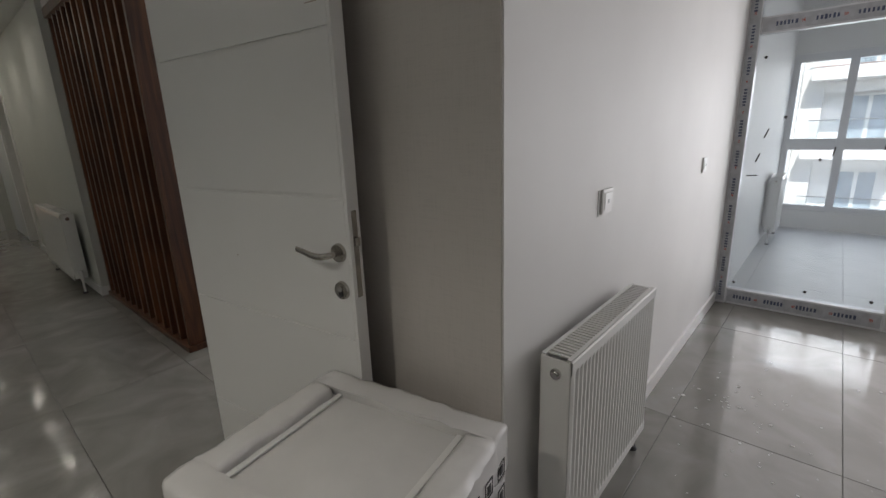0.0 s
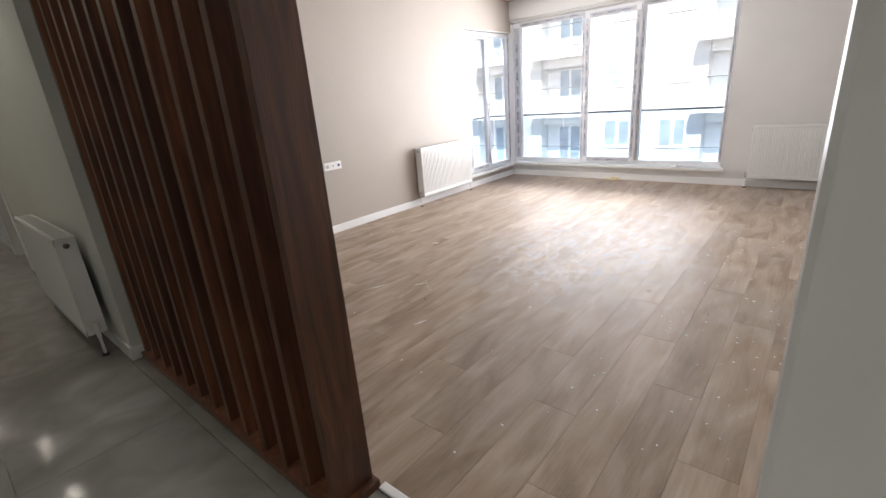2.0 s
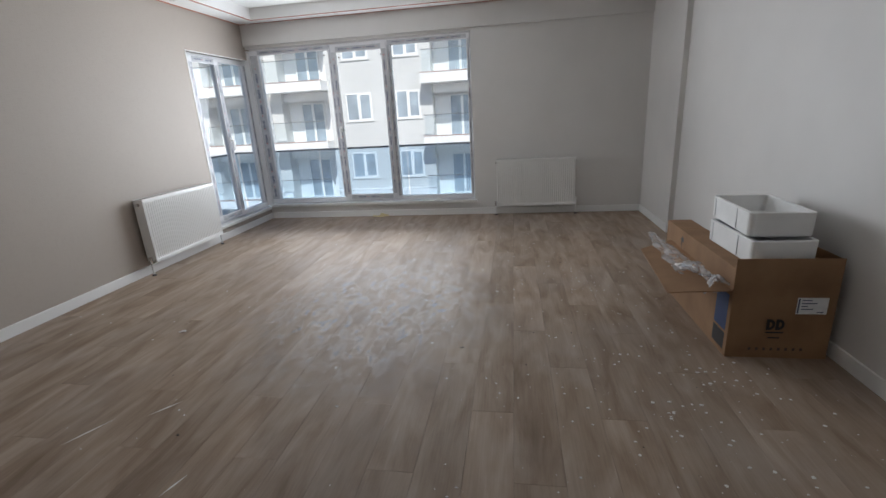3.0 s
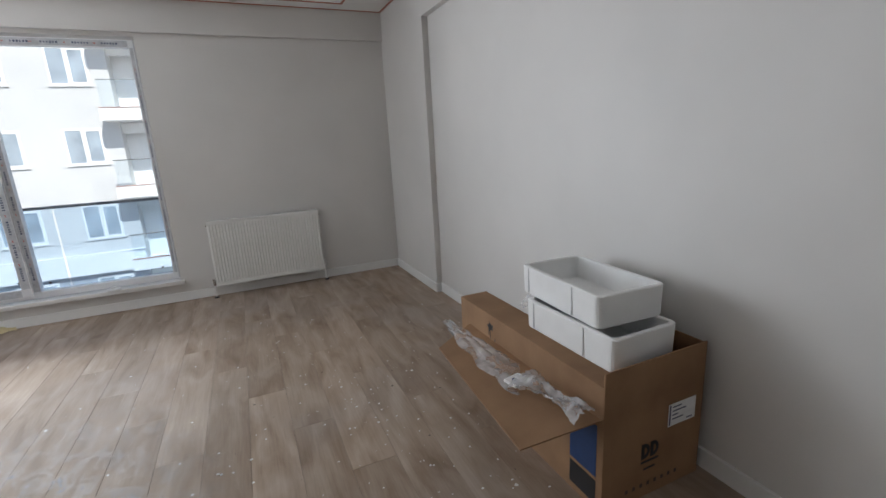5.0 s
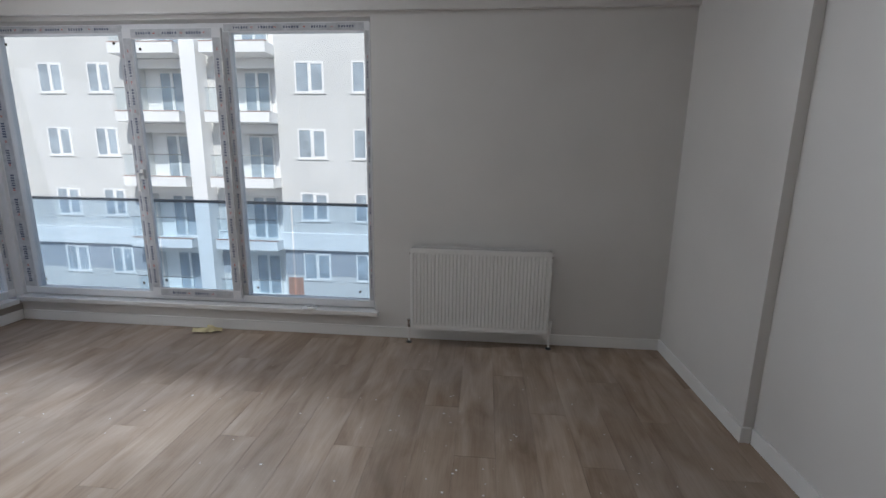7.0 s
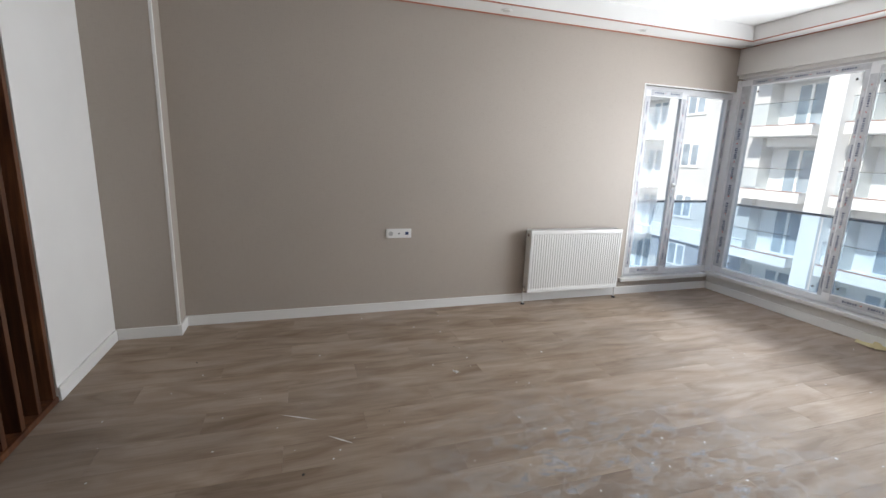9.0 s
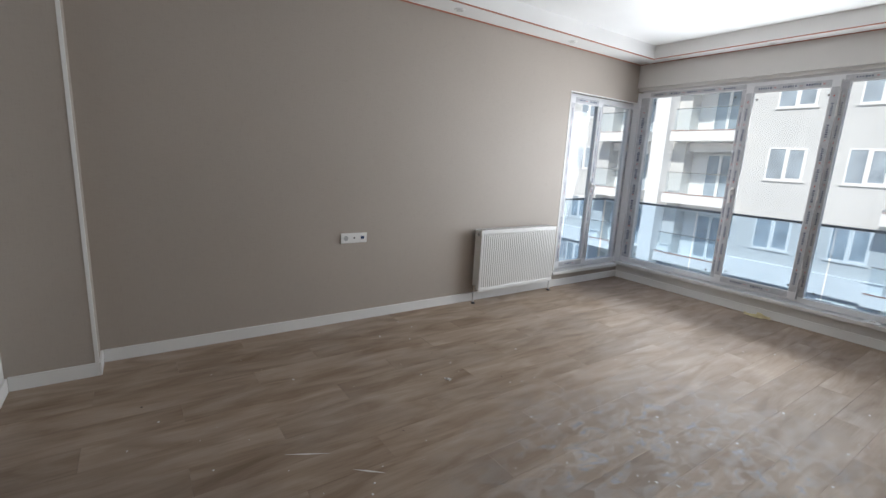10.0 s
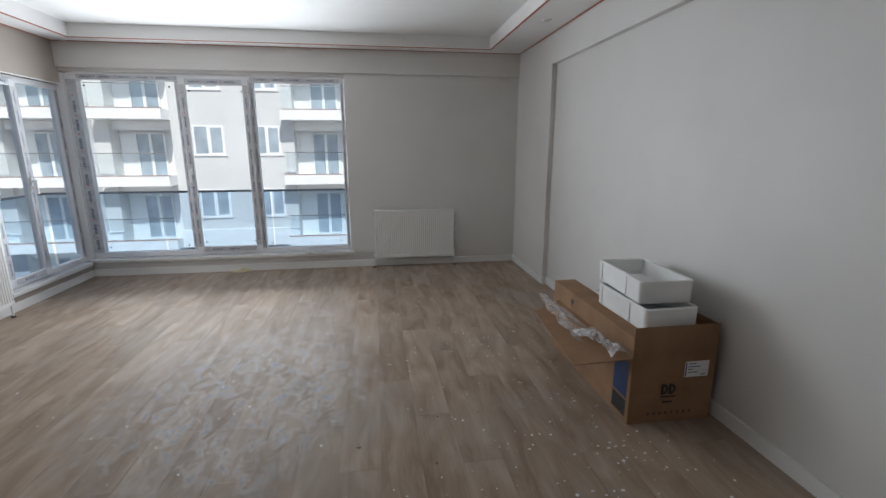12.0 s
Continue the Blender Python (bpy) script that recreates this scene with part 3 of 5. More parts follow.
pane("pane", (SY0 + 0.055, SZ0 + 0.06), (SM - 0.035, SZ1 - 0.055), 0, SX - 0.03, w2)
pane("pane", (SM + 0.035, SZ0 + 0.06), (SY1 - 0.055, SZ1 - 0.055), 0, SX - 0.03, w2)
tape("tape", [(SM - 0.004, SZ0 + 0.07, SM + 0.033, SZ1 - 0.06), (SY1 - 0.052, SZ0 + 0.07, SY1 - 0.006, SZ1 - 0.06)], w2, 0, SX + 0.005, 1)
tape("tape", [(SY0 + 0.026, SZ0 + 0.1, SY0 + 0.08, SZ1 - 0.1), (SM - 0.072, SZ0 + 0.1, SM - 0.018, SZ1 - 0.1), (SY0 + 0.09, SZ0 + 0.036, SM - 0.08, SZ0 + 0.088), (SY0 + 0.09, SZ1 - 0.09, SM - 0.08, SZ1 - 0.036)], w2, 0, SX + 0.028, 1)
window_handle(w2, pose(SX + 0.028, SM - 0.045, 1.15, 0, 0, 90))
structure("window_sill_2", box((XW - 0.09, SY0 - 0.06, 0.145), (XW + 0.045, YN - 0.052, 0.182), 0.005), M_STONE, "white marble sill below the corner window", "window sill")
structure("window_architrave", boxes(((XW, SY0 - 0.018, 0.16), (XW + 0.004, SY0 - 0.004, SZ1 + 0.014)), ((XW, SY0 - 0.004, SZ1 + 0.002), (XW + 0.004, SY1, SZ1 + 0.014))), M_TRIM, "thin white sealant line around the corner window", "trim")

# roller cap left on the sill
tagged(smooth(part("stopper", cyl(cyl(bmesh.new(), (0, 0, 0), (0, 0, 0.012), 0.056, 24, 0.050), (0, 0, 0.012), (0, 0, 0.024), 0.024, 16), M_TRIM, None, "", pose(-1.60, YN - 0.012, 0.206))), "small round white plastic stopper lying on the window sill", "stopper")


# ---- radiators ----
def radiator(label, width, height=0.6, depth=0.10, group="panel radiators"):
    """Steel panel radiator standing off its wall at y=0; the front faces -y; origin below its middle on the floor."""
    z0 = 0.125
    r = thing("radiator", label, "radiator", None, group)
    h = width / 2
    back, front = -0.035, -0.035 - depth
    # fluted front
    bm = bmesh.new()
    n = int(width / 0.0262)
    step = (width - 0.03) / n
    prof = [(-h, front + 0.004), (-h + 0.012, front)]
    for i in range(n):
        x = -h + 0.015 + i * step
        prof += [(x + step * 0.12, front), (x + step * 0.32, front + 0.0055), (x + step * 0.68, front + 0.0055), (x + step * 0.88, front)]
    prof += [(h - 0.012, front), (h, front + 0.004)]
    zs = [(z0, 0), (z0 + 0.028, 0), (z0 + 0.045, 1), (z0 + height - 0.045, 1), (z0 + height - 0.028, 0), (z0 + height - 0.004, 0), (z0 + height, -1)]
    rows = []
    for z, k in zs:
        rows.append([bm.verts.new((x, front + (y - front) * (1 if k == 1 else 0) + (0.004 if k == -1 else 0), z)) for x, y in prof])
    for a, b in zip(rows, rows[1:]):
        for i in range(len(prof) - 1):
            bm.faces.new((a[i], a[i + 1], b[i + 1], b[i]))
    part("front_panel", bm, M_RAD, r)
    part("back_panel", box((-h + 0.005, back - 0.012, z0 + 0.01), (h - 0.005, back, z0 + height - 0.01), 0.003), M_RAD, r)
    for s in (-1, 1):
        x0, x1 = sorted((s * h, s * (h - 0.004)))
        side = part("side_panel", box((x0, front + 0.006, z0 + 0.012), (x1, back, z0 + height - 0.004), 0.0015), M_RAD, r)
        plug = cyl(cyl(bmesh.new(), (s * h, (front + back) / 2, z0 + height - 0.045), (s * (h + 0.006), (front + back) / 2, z0 + height - 0.045), 0.015, 18), (s * (h + 0.006), (front + back) / 2, z0 + height - 0.045), (s * (h + 0.012), (front + back) / 2, z0 + height - 0.045), 0.008, 10)
        part("plug", plug, M_CHROME, side, "chrome plug")
    bm = bmesh.new()
    add_box(bm, (-h + 0.004, front + 0.006, z0 + height - 0.004), (h - 0.004, front + 0.018, z0 + height + 0.001))
    add_box(bm, (-h + 0.004, back - 0.012, z0 + height - 0.004), (h - 0.004, back, z0 + height + 0.001))
    x = -h + 0.02
    while x < h - 0.02:
        add_box(bm, (x, front + 0.018, z0 + height - 0.005), (x + 0.006, back - 0.012, z0 + height))
        x += 0.0165
    part("top_grille", bm, M_RAD, r, "slotted white top grille")
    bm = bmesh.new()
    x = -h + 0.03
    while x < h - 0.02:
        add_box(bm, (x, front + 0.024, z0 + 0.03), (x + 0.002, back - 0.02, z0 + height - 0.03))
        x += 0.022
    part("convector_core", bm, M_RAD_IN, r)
    ym = (front + back) / 2
    for s in (-1, 1):
        xv = s * (h + 0.018)
        part("valve", cyl(cyl(cyl(bmesh.new(), (s * (h - 0.004), ym, z0 + 0.03), (xv + s * 0.004, ym, z0 + 0.03), 0.011, 12), (xv, ym, z0 - 0.005), (xv, ym, z0 + 0.045), 0.012, 12), (xv, ym, z0 + 0.045), (xv, ym, z0 + 0.085 if s > 0 else z0 + 0.055), 0.017, 14), M_TRIM if s > 0 else M_CHROME, r, "white radiator valve")
        part("pipe", tube([(xv, ym, z0), (xv, ym, 0.012)], 0.008, 10), M_TRIM, r, "thin white riser pipe")
        part("pipe_collar", cyl(bmesh.new(), (xv, ym, 0.0), (xv, ym, 0.014), 0.021, 14, 0.014), M_BLACK, r, "black floor collar")
    for s in (-0.6, 0.6):
        part("bracket", box((s * h - 0.015, back, z0 + 0.05), (s * h + 0.015, 0.0, z0 + height - 0.05)), M_RAD, r)
    return r


radiator("white ribbed panel radiator on the greige wall beside the window", 0.985).matrix_basis = pose(-0.305, YN, 0)
radiator("white ribbed panel radiator on the taupe wall near the corner window", 1.02).matrix_basis = pose(XW, 5.352, 0, 0, 0, 90)
radiator("white panel radiator on the corridor wall beside the slatted screen", 1.2).matrix_basis = pose(-3.87, YH, 0)
radiator("white ribbed panel radiator on the white kitchen wall", 0.69, 0.59, 0.09).matrix_basis = pose(XK + 0.004, 1.768, 0.012, 0, 0, 90)
radiator("white panel radiator on the glazed balcony wall", 0.60).matrix_basis = pose(XK + 0.03, 6.62, 0, 0, 0, 90)


# ---- sockets and switches ----
def outlet(label, modules, at, group="wall outlets"):
    w = 0.071 * modules + 0.010
    o = thing("wall_socket", label, "socket", at, group)
    part("frame", box((-w / 2, -0.009, -0.0405), (w / 2, 0, 0.0405), 0.003), M_TRIM, o)
    for i in range(modules):
        x = (i - (modules - 1) / 2) * 0.071
        m = part("insert", box((x - 0.028, -0.0115, -0.028), (x + 0.028, -0.009, 0.028), 0.001), M_TRIM, o)
        if modules == 1 or i == 1:
            part("rocker", box((x - 0.006, -0.013, -0.006), (x + 0.006, -0.0115, 0.006)), M_BLACK if modules > 1 else M_RAD_IN, m, "small dark port" if modules > 1 else "grey rocker")
        elif i == 0:
            well = part("socket_well", cyl(bmesh.new(), (x, -0.0117, 0), (x, -0.0129, 0), 0.0195, 24), M_RAD_IN, m, "round grey socket well")
        else:
            part("port", box((x - 0.014, -0.0135, -0.012), (x + 0.014, -0.0115, 0.014)), M_BLUE, m, "dark data port")
    return o


outlet("white triple wall socket with a data port on the taupe wall", 3, pose(XW, 3.61, 0.705, 0, 0, 90))
outlet("white single light switch on the white kitchen wall", 1, pose(XK + 0.004, 1.90, 1.064, 0, 0, 90))
outlet("white single wall socket near the balcony door", 1, pose(XK + 0.004, 3.308, 1.076, 0, 0, 90))
part("conduit_slot", box((XK + 0.004, 1.838, 1.02), (XK + 0.006, 1.848, 1.103)), M_RAD_IN, bpy.data.objects["wall_kitchen_west"], "narrow grey mark on the wall")


# ---- ceiling spots ----
def downlight(lit, at, label, group):
    d = thing("downlight", label, "ceiling spot", at, group)
    bm = cyl(bmesh.new(), (0, 0, -0.006), (0, 0, 0), 0.045, 28, 0.047)
    smooth_ring = part("ring", bm, M_TRIM, d)
    part("lens", cyl(bmesh.new(), (0, 0, -0.0085), (0, 0, -0.006), 0.03, 24), M_SPOT if lit else M_UNLIT, d, "glowing lens" if lit else "unlit lens")
    return d


for x, y in ((-3.93, 3.1), (-3.93, 4.45), (-3.93, 5.82), (-3.93, 7.12), (-2.69, 7.09), (-1.545, 7.07), (-0.3, 7.08), (0.78, 5.74), (0.78, 4.4), (0.78, 3.0)):
    downlight(False, pose(x, y, ZS), "small round unlit spot in the ceiling soffit", "soffit spots")
# The last two, over the entrance, are unseen and added to brighten the door.
HALL_AND_FILL_SPOTS = ((-4.76, 0.27), (-4.76, 0.89), (-5.74, 0.27), (-5.74, 0.89), (-6.93, 0.27), (-6.93, 0.89), (-8.0, 0.55), (-3.7, 0.89), (-3.7, 0.27), (0.95, -0.55), (-0.9, -0.5))
for x, y in HALL_AND_FILL_SPOTS:
    downlight(True, pose(x, y, 2.42), "small round lit spot in the corridor ceiling, two near the entrance added unseen", "corridor spots")
# Lamps of the spots; the last two are the added, unseen fill.
for x, y, watts in ((-3.7, 0.89, 3), (-4.76, 0.89, 4), (-5.74, 0.89, 4), (-6.93, 0.89, 4), (-8.0, 0.55, 4), (0.95, -0.55, 32), (-0.9, -0.5, 4)):
    la = bpy.data.lights.new("downlight_and_fill_lamp", "SPOT")
    la.energy, la.spot_size, la.spot_blend, la.shadow_soft_size, la.color = watts, radians(125), 0.8, 0.03, (1.0, 0.98, 0.88)
    new("downlight_and_fill_lamp", la).matrix_world = look((x, y, 2.40), (x, y, 0))

# ---- slatted screen ----
screen = thing("slatted_screen", "dark walnut-stained slatted timber screen between corridor and room", "room divider")
X0, X1 = -3.025, -1.19
part("base_rail", box((X0, 1.325, 0), (X1, 1.513, 0.034), 0.003), M_WOOD, screen)
part("head_rail", box((X0, 1.325, 2.25), (X1, 1.513, 2.32), 0.003), M_WOOD, screen)
part("end_post", box((X1 - 0.062, 1.345, 0.034), (X1 - 0.028, 1.505, 2.25), 0.003), M_WOOD, screen, "broad walnut-stained end board")
slat = box((-0.017, -0.080, 0.034), (0.017, 0.080, 2.25), 0.002)
slat_mesh = mesh_of(slat, "slat")
slat_mesh.materials.append(M_WOOD)
pitch = (X1 - 0.045 - (X0 + 0.02)) / 12
for i in range(12):
    s = new("slat", slat_mesh)
    s.parent = screen
    s.location = (X0 + 0.02 + pitch * i, 1.425, 0)

# ---- open door by the passage ----
HINGE, FREE = Vector((-0.022, 1.045, 0)), Vector((0.797, 1.155, 0))
leaf_dir = FREE - HINGE
LEAF_W = leaf_dir.length
door = thing("door_1", "white lacquered room door with horizontal grooves, standing wide open", "door", pose(HINGE.x, HINGE.y, 0.008, 0, 0, math.degrees(math.atan2(leaf_dir.y, leaf_dir.x))), kind="structure")
# leaf built of panels between shallow V grooves
grooves = [0.295, 0.735, 1.135, 1.54]
levels = [0.0] + grooves + [2.03]
for a, b in zip(levels, levels[1:]):
    part("door_panel", box((0, 0.0, a + (0.0045 if a else 0)), (LEAF_W - 0.012, 0.042, b - (0.0045 if b < 2 else 0)), 0.0018), M_DOOR, door)
part("door_core", box((0.002, 0.0062, 0.002), (LEAF_W - 0.013, 0.0358, 2.028)), M_DOOR, door)
part("lock_edge", box((LEAF_W - 0.0115, 0.0, 0), (LEAF_W, 0.042, 2.03), 0.0015), M_TRIM, door, "white edge band")
lock = part("lock_plate", box((LEAF_W, 0.012, 0.86), (LEAF_W + 0.002, 0.030, 1.10), 0.0008), M_NICKEL, door, "satin nickel lock plate")
part("latch", box((LEAF_W + 0.002, 0.015, 1.005), (LEAF_W + 0.011, 0.027, 1.028), 0.002), M_NICKEL, lock)
hx = LEAF_W - 0.044
rose = part("handle_rose", cyl(bmesh.new(), (hx, 0, 0.985), (hx, -0.009, 0.985), 0.0265, 32, 0.024), M_NICKEL, door, "round satin nickel rose")
lever = sweep([(hx, -0.004, 0.985), (hx - 0.001, -0.036, 0.985), (hx - 0.022, -0.050, 0.982), (hx - 0.052, -0.050, 0.983), (hx - 0.088, -0.049, 0.990), (hx - 0.116, -0.047, 0.994)], [0.0085, 0.0085, 0.0095, 0.0095, 0.0085, 0.0075])
for v in lever.verts:
    if v.co.x < hx - 0.018:
        v.co.y = -0.0495 + (v.co.y + 0.0495) * 0.45
smooth(part("handle", lever, M_NICKEL, rose, "flat curved satin nickel lever"))
esc = part("key_rose", cyl(bmesh.new(), (hx, 0, 0.878), (hx, -0.008, 0.878), 0.0265, 32, 0.024), M_NICKEL, door, "round satin nickel keyhole rose")
part("cylinder", boxes(((hx - 0.006, -0.011, 0.862), (hx + 0.006, -0.008, 0.882))), M_BLACK, esc, "dark key cylinder")
part("cylinder_face", cyl(bmesh.new(), (hx, -0.008, 0.884), (hx, -0.0125, 0.884), 0.0085, 18), M_CHROME, esc)
for z in (0.22, 1.0, 1.82):
    part("hinge", cyl(bmesh.new(), (-0.008, 0.034, z - 0.04), (-0.008, 0.034, z + 0.04), 0.007, 12), M_NICKEL, door, "satin nickel hinge")
for x, z, l in ((0.30, 0.92, 0.010), (0.745, 1.60, 0.040)):
    part("scuff", box((x, -0.0009, z), (x + l, -0.0002, z + 0.0016)), M_CARD, door, "small brown scuff")
jamb = thing("door_frame_1", "white lacquered door lining and architrave at the passage", "door frame", kind="structure")
part("lining", box((-0.134, 1.13, 0), (-0.10, YS + 0.012, 2.32), 0.003), M_TRIM, jamb)
part("architrave", boxes(((-0.156, 1.088, 0), (-0.080, 1.130, 2.32)), bevel=0.006), M_TRIM, jamb)
part("architrave_bead", boxes(((-0.072, 1.092, 0), (-0.036, 1.130, 2.32)), bevel=0.008), M_TRIM, jamb)
part("reveal", box((-0.099, 1.131, 0), (-0.04, YB - 0.008, 2.32)), M_TRIM, jamb)

# threshold strip between tiles and laminate
structure("threshold", box((X1 + 0.004, YS - 0.012, 0.0), (-0.14, YS + 0.022, 0.012), 0.005), M_TRIM, "white threshold strip between tiles and laminate", "threshold")


# ---- corridor doorway casings ----
def casing(label, at, width, height=2.05):
    c = thing("door_frame", label, "door frame", at, kind="structure")
    for x0, x1 in ((-0.085, 0.0), (width, width + 0.085)):
        part("architrave", box((x0, -0.018, 0), (x1, 0, height + 0.085), 0.004), M_TRIM, c)
    part("head_architrave", box((0.0, -0.018, height), (width, 0, height + 0.085), 0.004), M_TRIM, c)
    for x0, x1 in ((0.0, 0.03), (width - 0.03, width)):
        part("lining", box((x0, 0.001, 0), (x1, 0.236, height), 0.003), M_TRIM, c)
    return c


casing("white door frame at a corridor doorway", pose(-6.80, YH, 0), 0.85)
casing("white door frame at the corridor end", pose(-8.3, 1.08, 0, 0, 0, 90) @ pose(-0.93, 0, 0), 0.93)

# ---- wrapped parcel by the door ----
par = thing("wrapped_parcel", "white polystyrene-capped appliance parcel in shrink wrap on the tiles", "parcel", pose(0.700, 1.128, 0, 0, 0, 10.1))
PW, PD, PH = 0.554, 0.497, 0.64
bm = box((0.006, -PD + 0.006, 0.0), (PW - 0.006, -0.006, PH - 0.12), 0.006)
part("carton", bm, M_WRAP, par, "white carton body under film")
bm = bmesh.new()
for lo, hi in (((0, -PD, PH - 0.13), (PW, -PD + 0.075, PH)), ((0, -0.075, PH - 0.13), (PW, 0, PH)), ((0, -PD + 0.075, PH - 0.13), (0.075, -0.075, PH)), ((PW - 0.075, -PD + 0.075, PH - 0.13), (PW, -0.075, PH))):
    add_box(bm, lo, hi)
bmesh.ops.remove_doubles(bm, verts=bm.verts, dist=0.0005)
bmesh.ops.bevel(bm, geom=[e for e in bm.edges], offset=0.014, segments=2, profile=0.6, affect="EDGES")
for span in (0.2, 0.1, 0.05, 0.028):
    bmesh.ops.subdivide_edges(bm, edges=[e for e in bm.edges if e.calc_length() > span], cuts=1, use_grid_fill=True)
for v in bm.verts:
    v.co += Vector((noise.noise(v.co * 22), noise.noise(v.co * 22 + Vector((5, 0, 0))), noise.noise(v.co * 20 + Vector((0, 9, 0))))) * 0.007 + Vector((noise.noise(v.co * 55), noise.noise(v.co * 55 + Vector((2, 0, 0))), noise.noise(v.co * 50))) * 0.0035
smooth(part("foam_cap", bm, M_WRAP, par, "dented polystyrene rim under stretched film"))
part("inner_lid", box((0.06, -PD + 0.06, PH - 0.05), (PW - 0.06, -0.06, PH - 0.028), 0.006), M_WRAP, par)
for s in ((0.085, 0.0), (PW - 0.10, 0.0)):
    part("strap", boxes(((s[0], -PD - 0.003, PH - 0.024), (s[0] + 0.015, 0.003, PH - 0.020))), M_TRIM, par, "taut strip of film")
for iy, y in enumerate((-0.05, -0.115, -0.18, -0.245)):
    for z in (PH - 0.09, PH - 0.16):
        icons = bmesh.new()
        add_box(icons, (PW + 0.0005, y - 0.018, z - 0.022), (PW + 0.002, y + 0.018, z - 0.019))
        add_box(icons, (PW + 0.0005, y - 0.018, z + 0.019), (PW + 0.002, y + 0.018, z + 0.022))
        add_box(icons, (PW + 0.0005, y - 0.018, z - 0.019), (PW + 0.002, y - 0.016, z + 0.019))
        add_box(icons, (PW + 0.0005, y + 0.016, z - 0.019), (PW + 0.002, y + 0.018, z + 0.019))
        add_box(icons, (PW + 0.0005, y - 0.008, z - 0.012), (PW + 0.002, y + 0.008, z + 0.010))
        part("handling_mark", icons, M_BLACK, par, "dark printed handling mark")

# ---- opened carton ----
cart = thing("cardboard_box", "opened long brown cardboard carton standing against the wall", "cardboard box", pose(0.53, 3.60, 0))
CW, CL, CH, CT = 0.485, 1.05, 0.50, 0.006
part("front_panel", box((0, 0, 0), (CW, CT, 0.552), 0.0015), M_CARD, cart)
part("rear_panel", boxes(((0, CL - CT, 0), (0.155, CL, CH)), ((0.155, CL - CT, 0), (CW, CL, 0.30))), M_CARD, cart)
part("wall_side_panel", boxes(((CW - CT, 0.30, 0), (CW, CL - CT, 0.30)), ((CW - CT, CT, 0), (CW, 0.30, 0.545))), M_CARD, cart)
part("side_panel", box((0, CT, 0), (CT, CL - CT, CH), 0.0015), M_CARD, cart)
part("bottom_panel", box((CT, CT, 0.001), (CW - CT, CL - CT, 0.007)), M_CARD, cart)
part("top_panel", boxes(((CT, 0.8008, CH - CT), (0.155, CL - CT, CH)), ((CT, CT, CH - CT), (0.155, 0.7992, CH)), bevel=0.0015), M_CARD, cart, "narrow top flaps of cardboard with a slit between them")
part("inner_panel", box((0.149, CT, 0.30), (0.155, CL - CT, CH - CT)), M_CARD, cart)
part("packing_insert", box((0.165, 0.14, 0.008), (CW - 0.02, 0.56, 0.500), 0.004), M_CARD, cart, "cardboard packing insert under the trays")
part("torn_edge", boxes(((0.150, 0.030, CH), (0.156, 0.055, CH + 0.010)), ((0.146, 0.060, CH), (0.153, 0.085, CH + 0.006)), ((0.10, 0.0065, CH), (0.15, 0.012, CH + 0.012))), M_CARD, cart, "ragged torn cardboard edge")
fl = bmesh.new()
c = [(0.0, 0.012, 0.372), (0.0, 0.96, 0.372), (-0.235, 0.83, 0.346), (-0.300, 0.045, 0.346)]
lo = [fl.verts.new(p) for p in c]
hi = [fl.verts.new((p[0], p[1], p[2] + 0.006)) for p in c]
fl.faces.new(lo[::-1]); fl.faces.new(hi)
for i in range(4):
    fl.faces.new((lo[i], lo[(i + 1) % 4], hi[(i + 1) % 4], hi[i]))
part("side_flap", fl, M_CARD, cart, "cut cardboard flap bent outwards")
# Torn hole drawn flat: a black patch painted for the shade inside.
hole = bmesh.new()
rr = [0.030, 0.017, 0.026, 0.014, 0.028, 0.019, 0.024, 0.013, 0.03, 0.018]
vs = [hole.verts.new((-0.0012, 0.74 + rr[i] * 1.1 * math.cos(i * math.tau / 10), 0.44 + rr[i] * math.sin(i * math.tau / 10))) for i in range(10)]
hole.faces.new(vs)
part("torn_hole", hole, M_BLACK, cart, "torn hole in the side, its inner shade painted as a black patch")
# Rips likewise: thin black strips painted for the shade in the slits.
for y, z0, z1 in ((0.755, 0.395, 0.44), (0.742, 0.372, 0.412), (0.700, 0.366, 0.392)):
    part("rip", box((-0.0012, y, z0), (-0.0003, y + 0.004, z1)), M_BLACK, cart, "rip below the hole, its shade painted as a thin black strip")
part("blue_label", box((-0.0012, 0.03, 0.14), (-0.0002, 0.165, 0.345)), M_BLUE, cart, "dark blue printed panel")
part("dark_label", box((-0.0012, 0.03, 0.03), (-0.0002, 0.165, 0.125)), M_BLACK, cart, "black printed panel")
lab = part("shipping_label", box((0.305, -0.0015, 0.255), (0.445, -0.0003, 0.345)), M_PAPER, cart, "white shipping label")
bars = bmesh.new()
for i, (x, w) in enumerate(((0.325, 0.045), (0.325, 0.07), (0.325, 0.03), (0.325, 0.055), (0.40, 0.03))):
    z = 0.328 - 0.016 * i
    add_box(bars, (x, -0.0022, z), (x + w, -0.0016, z + 0.005))
add_box(bars, (0.309, -0.0022, 0.26), (0.316, -0.0016, 0.34))
part("print", bars, M_INK, lab)
logo = bmesh.new()
for dx in (0, 0.044):
    add_box(logo, (0.180 + dx, -0.0015, 0.163), (0.195 + dx, -0.0004, 0.224))
    for k in range(9):
        a0, a1 = radians(-90 + 20 * k), radians(-90 + 20 * (k + 1))
        quad = [(0.195 + dx + r * 0.85 * math.cos(a), -0.0012, 0.1935 + r * math.sin(a)) for r, a in ((0.0305, a0), (0.0305, a1), (0.015, a1), (0.015, a0))]
        logo.faces.new([logo.verts.new(q) for q in quad])
add_box(logo, (0.18, -0.0015, 0.145), (0.265, -0.0004, 0.153))
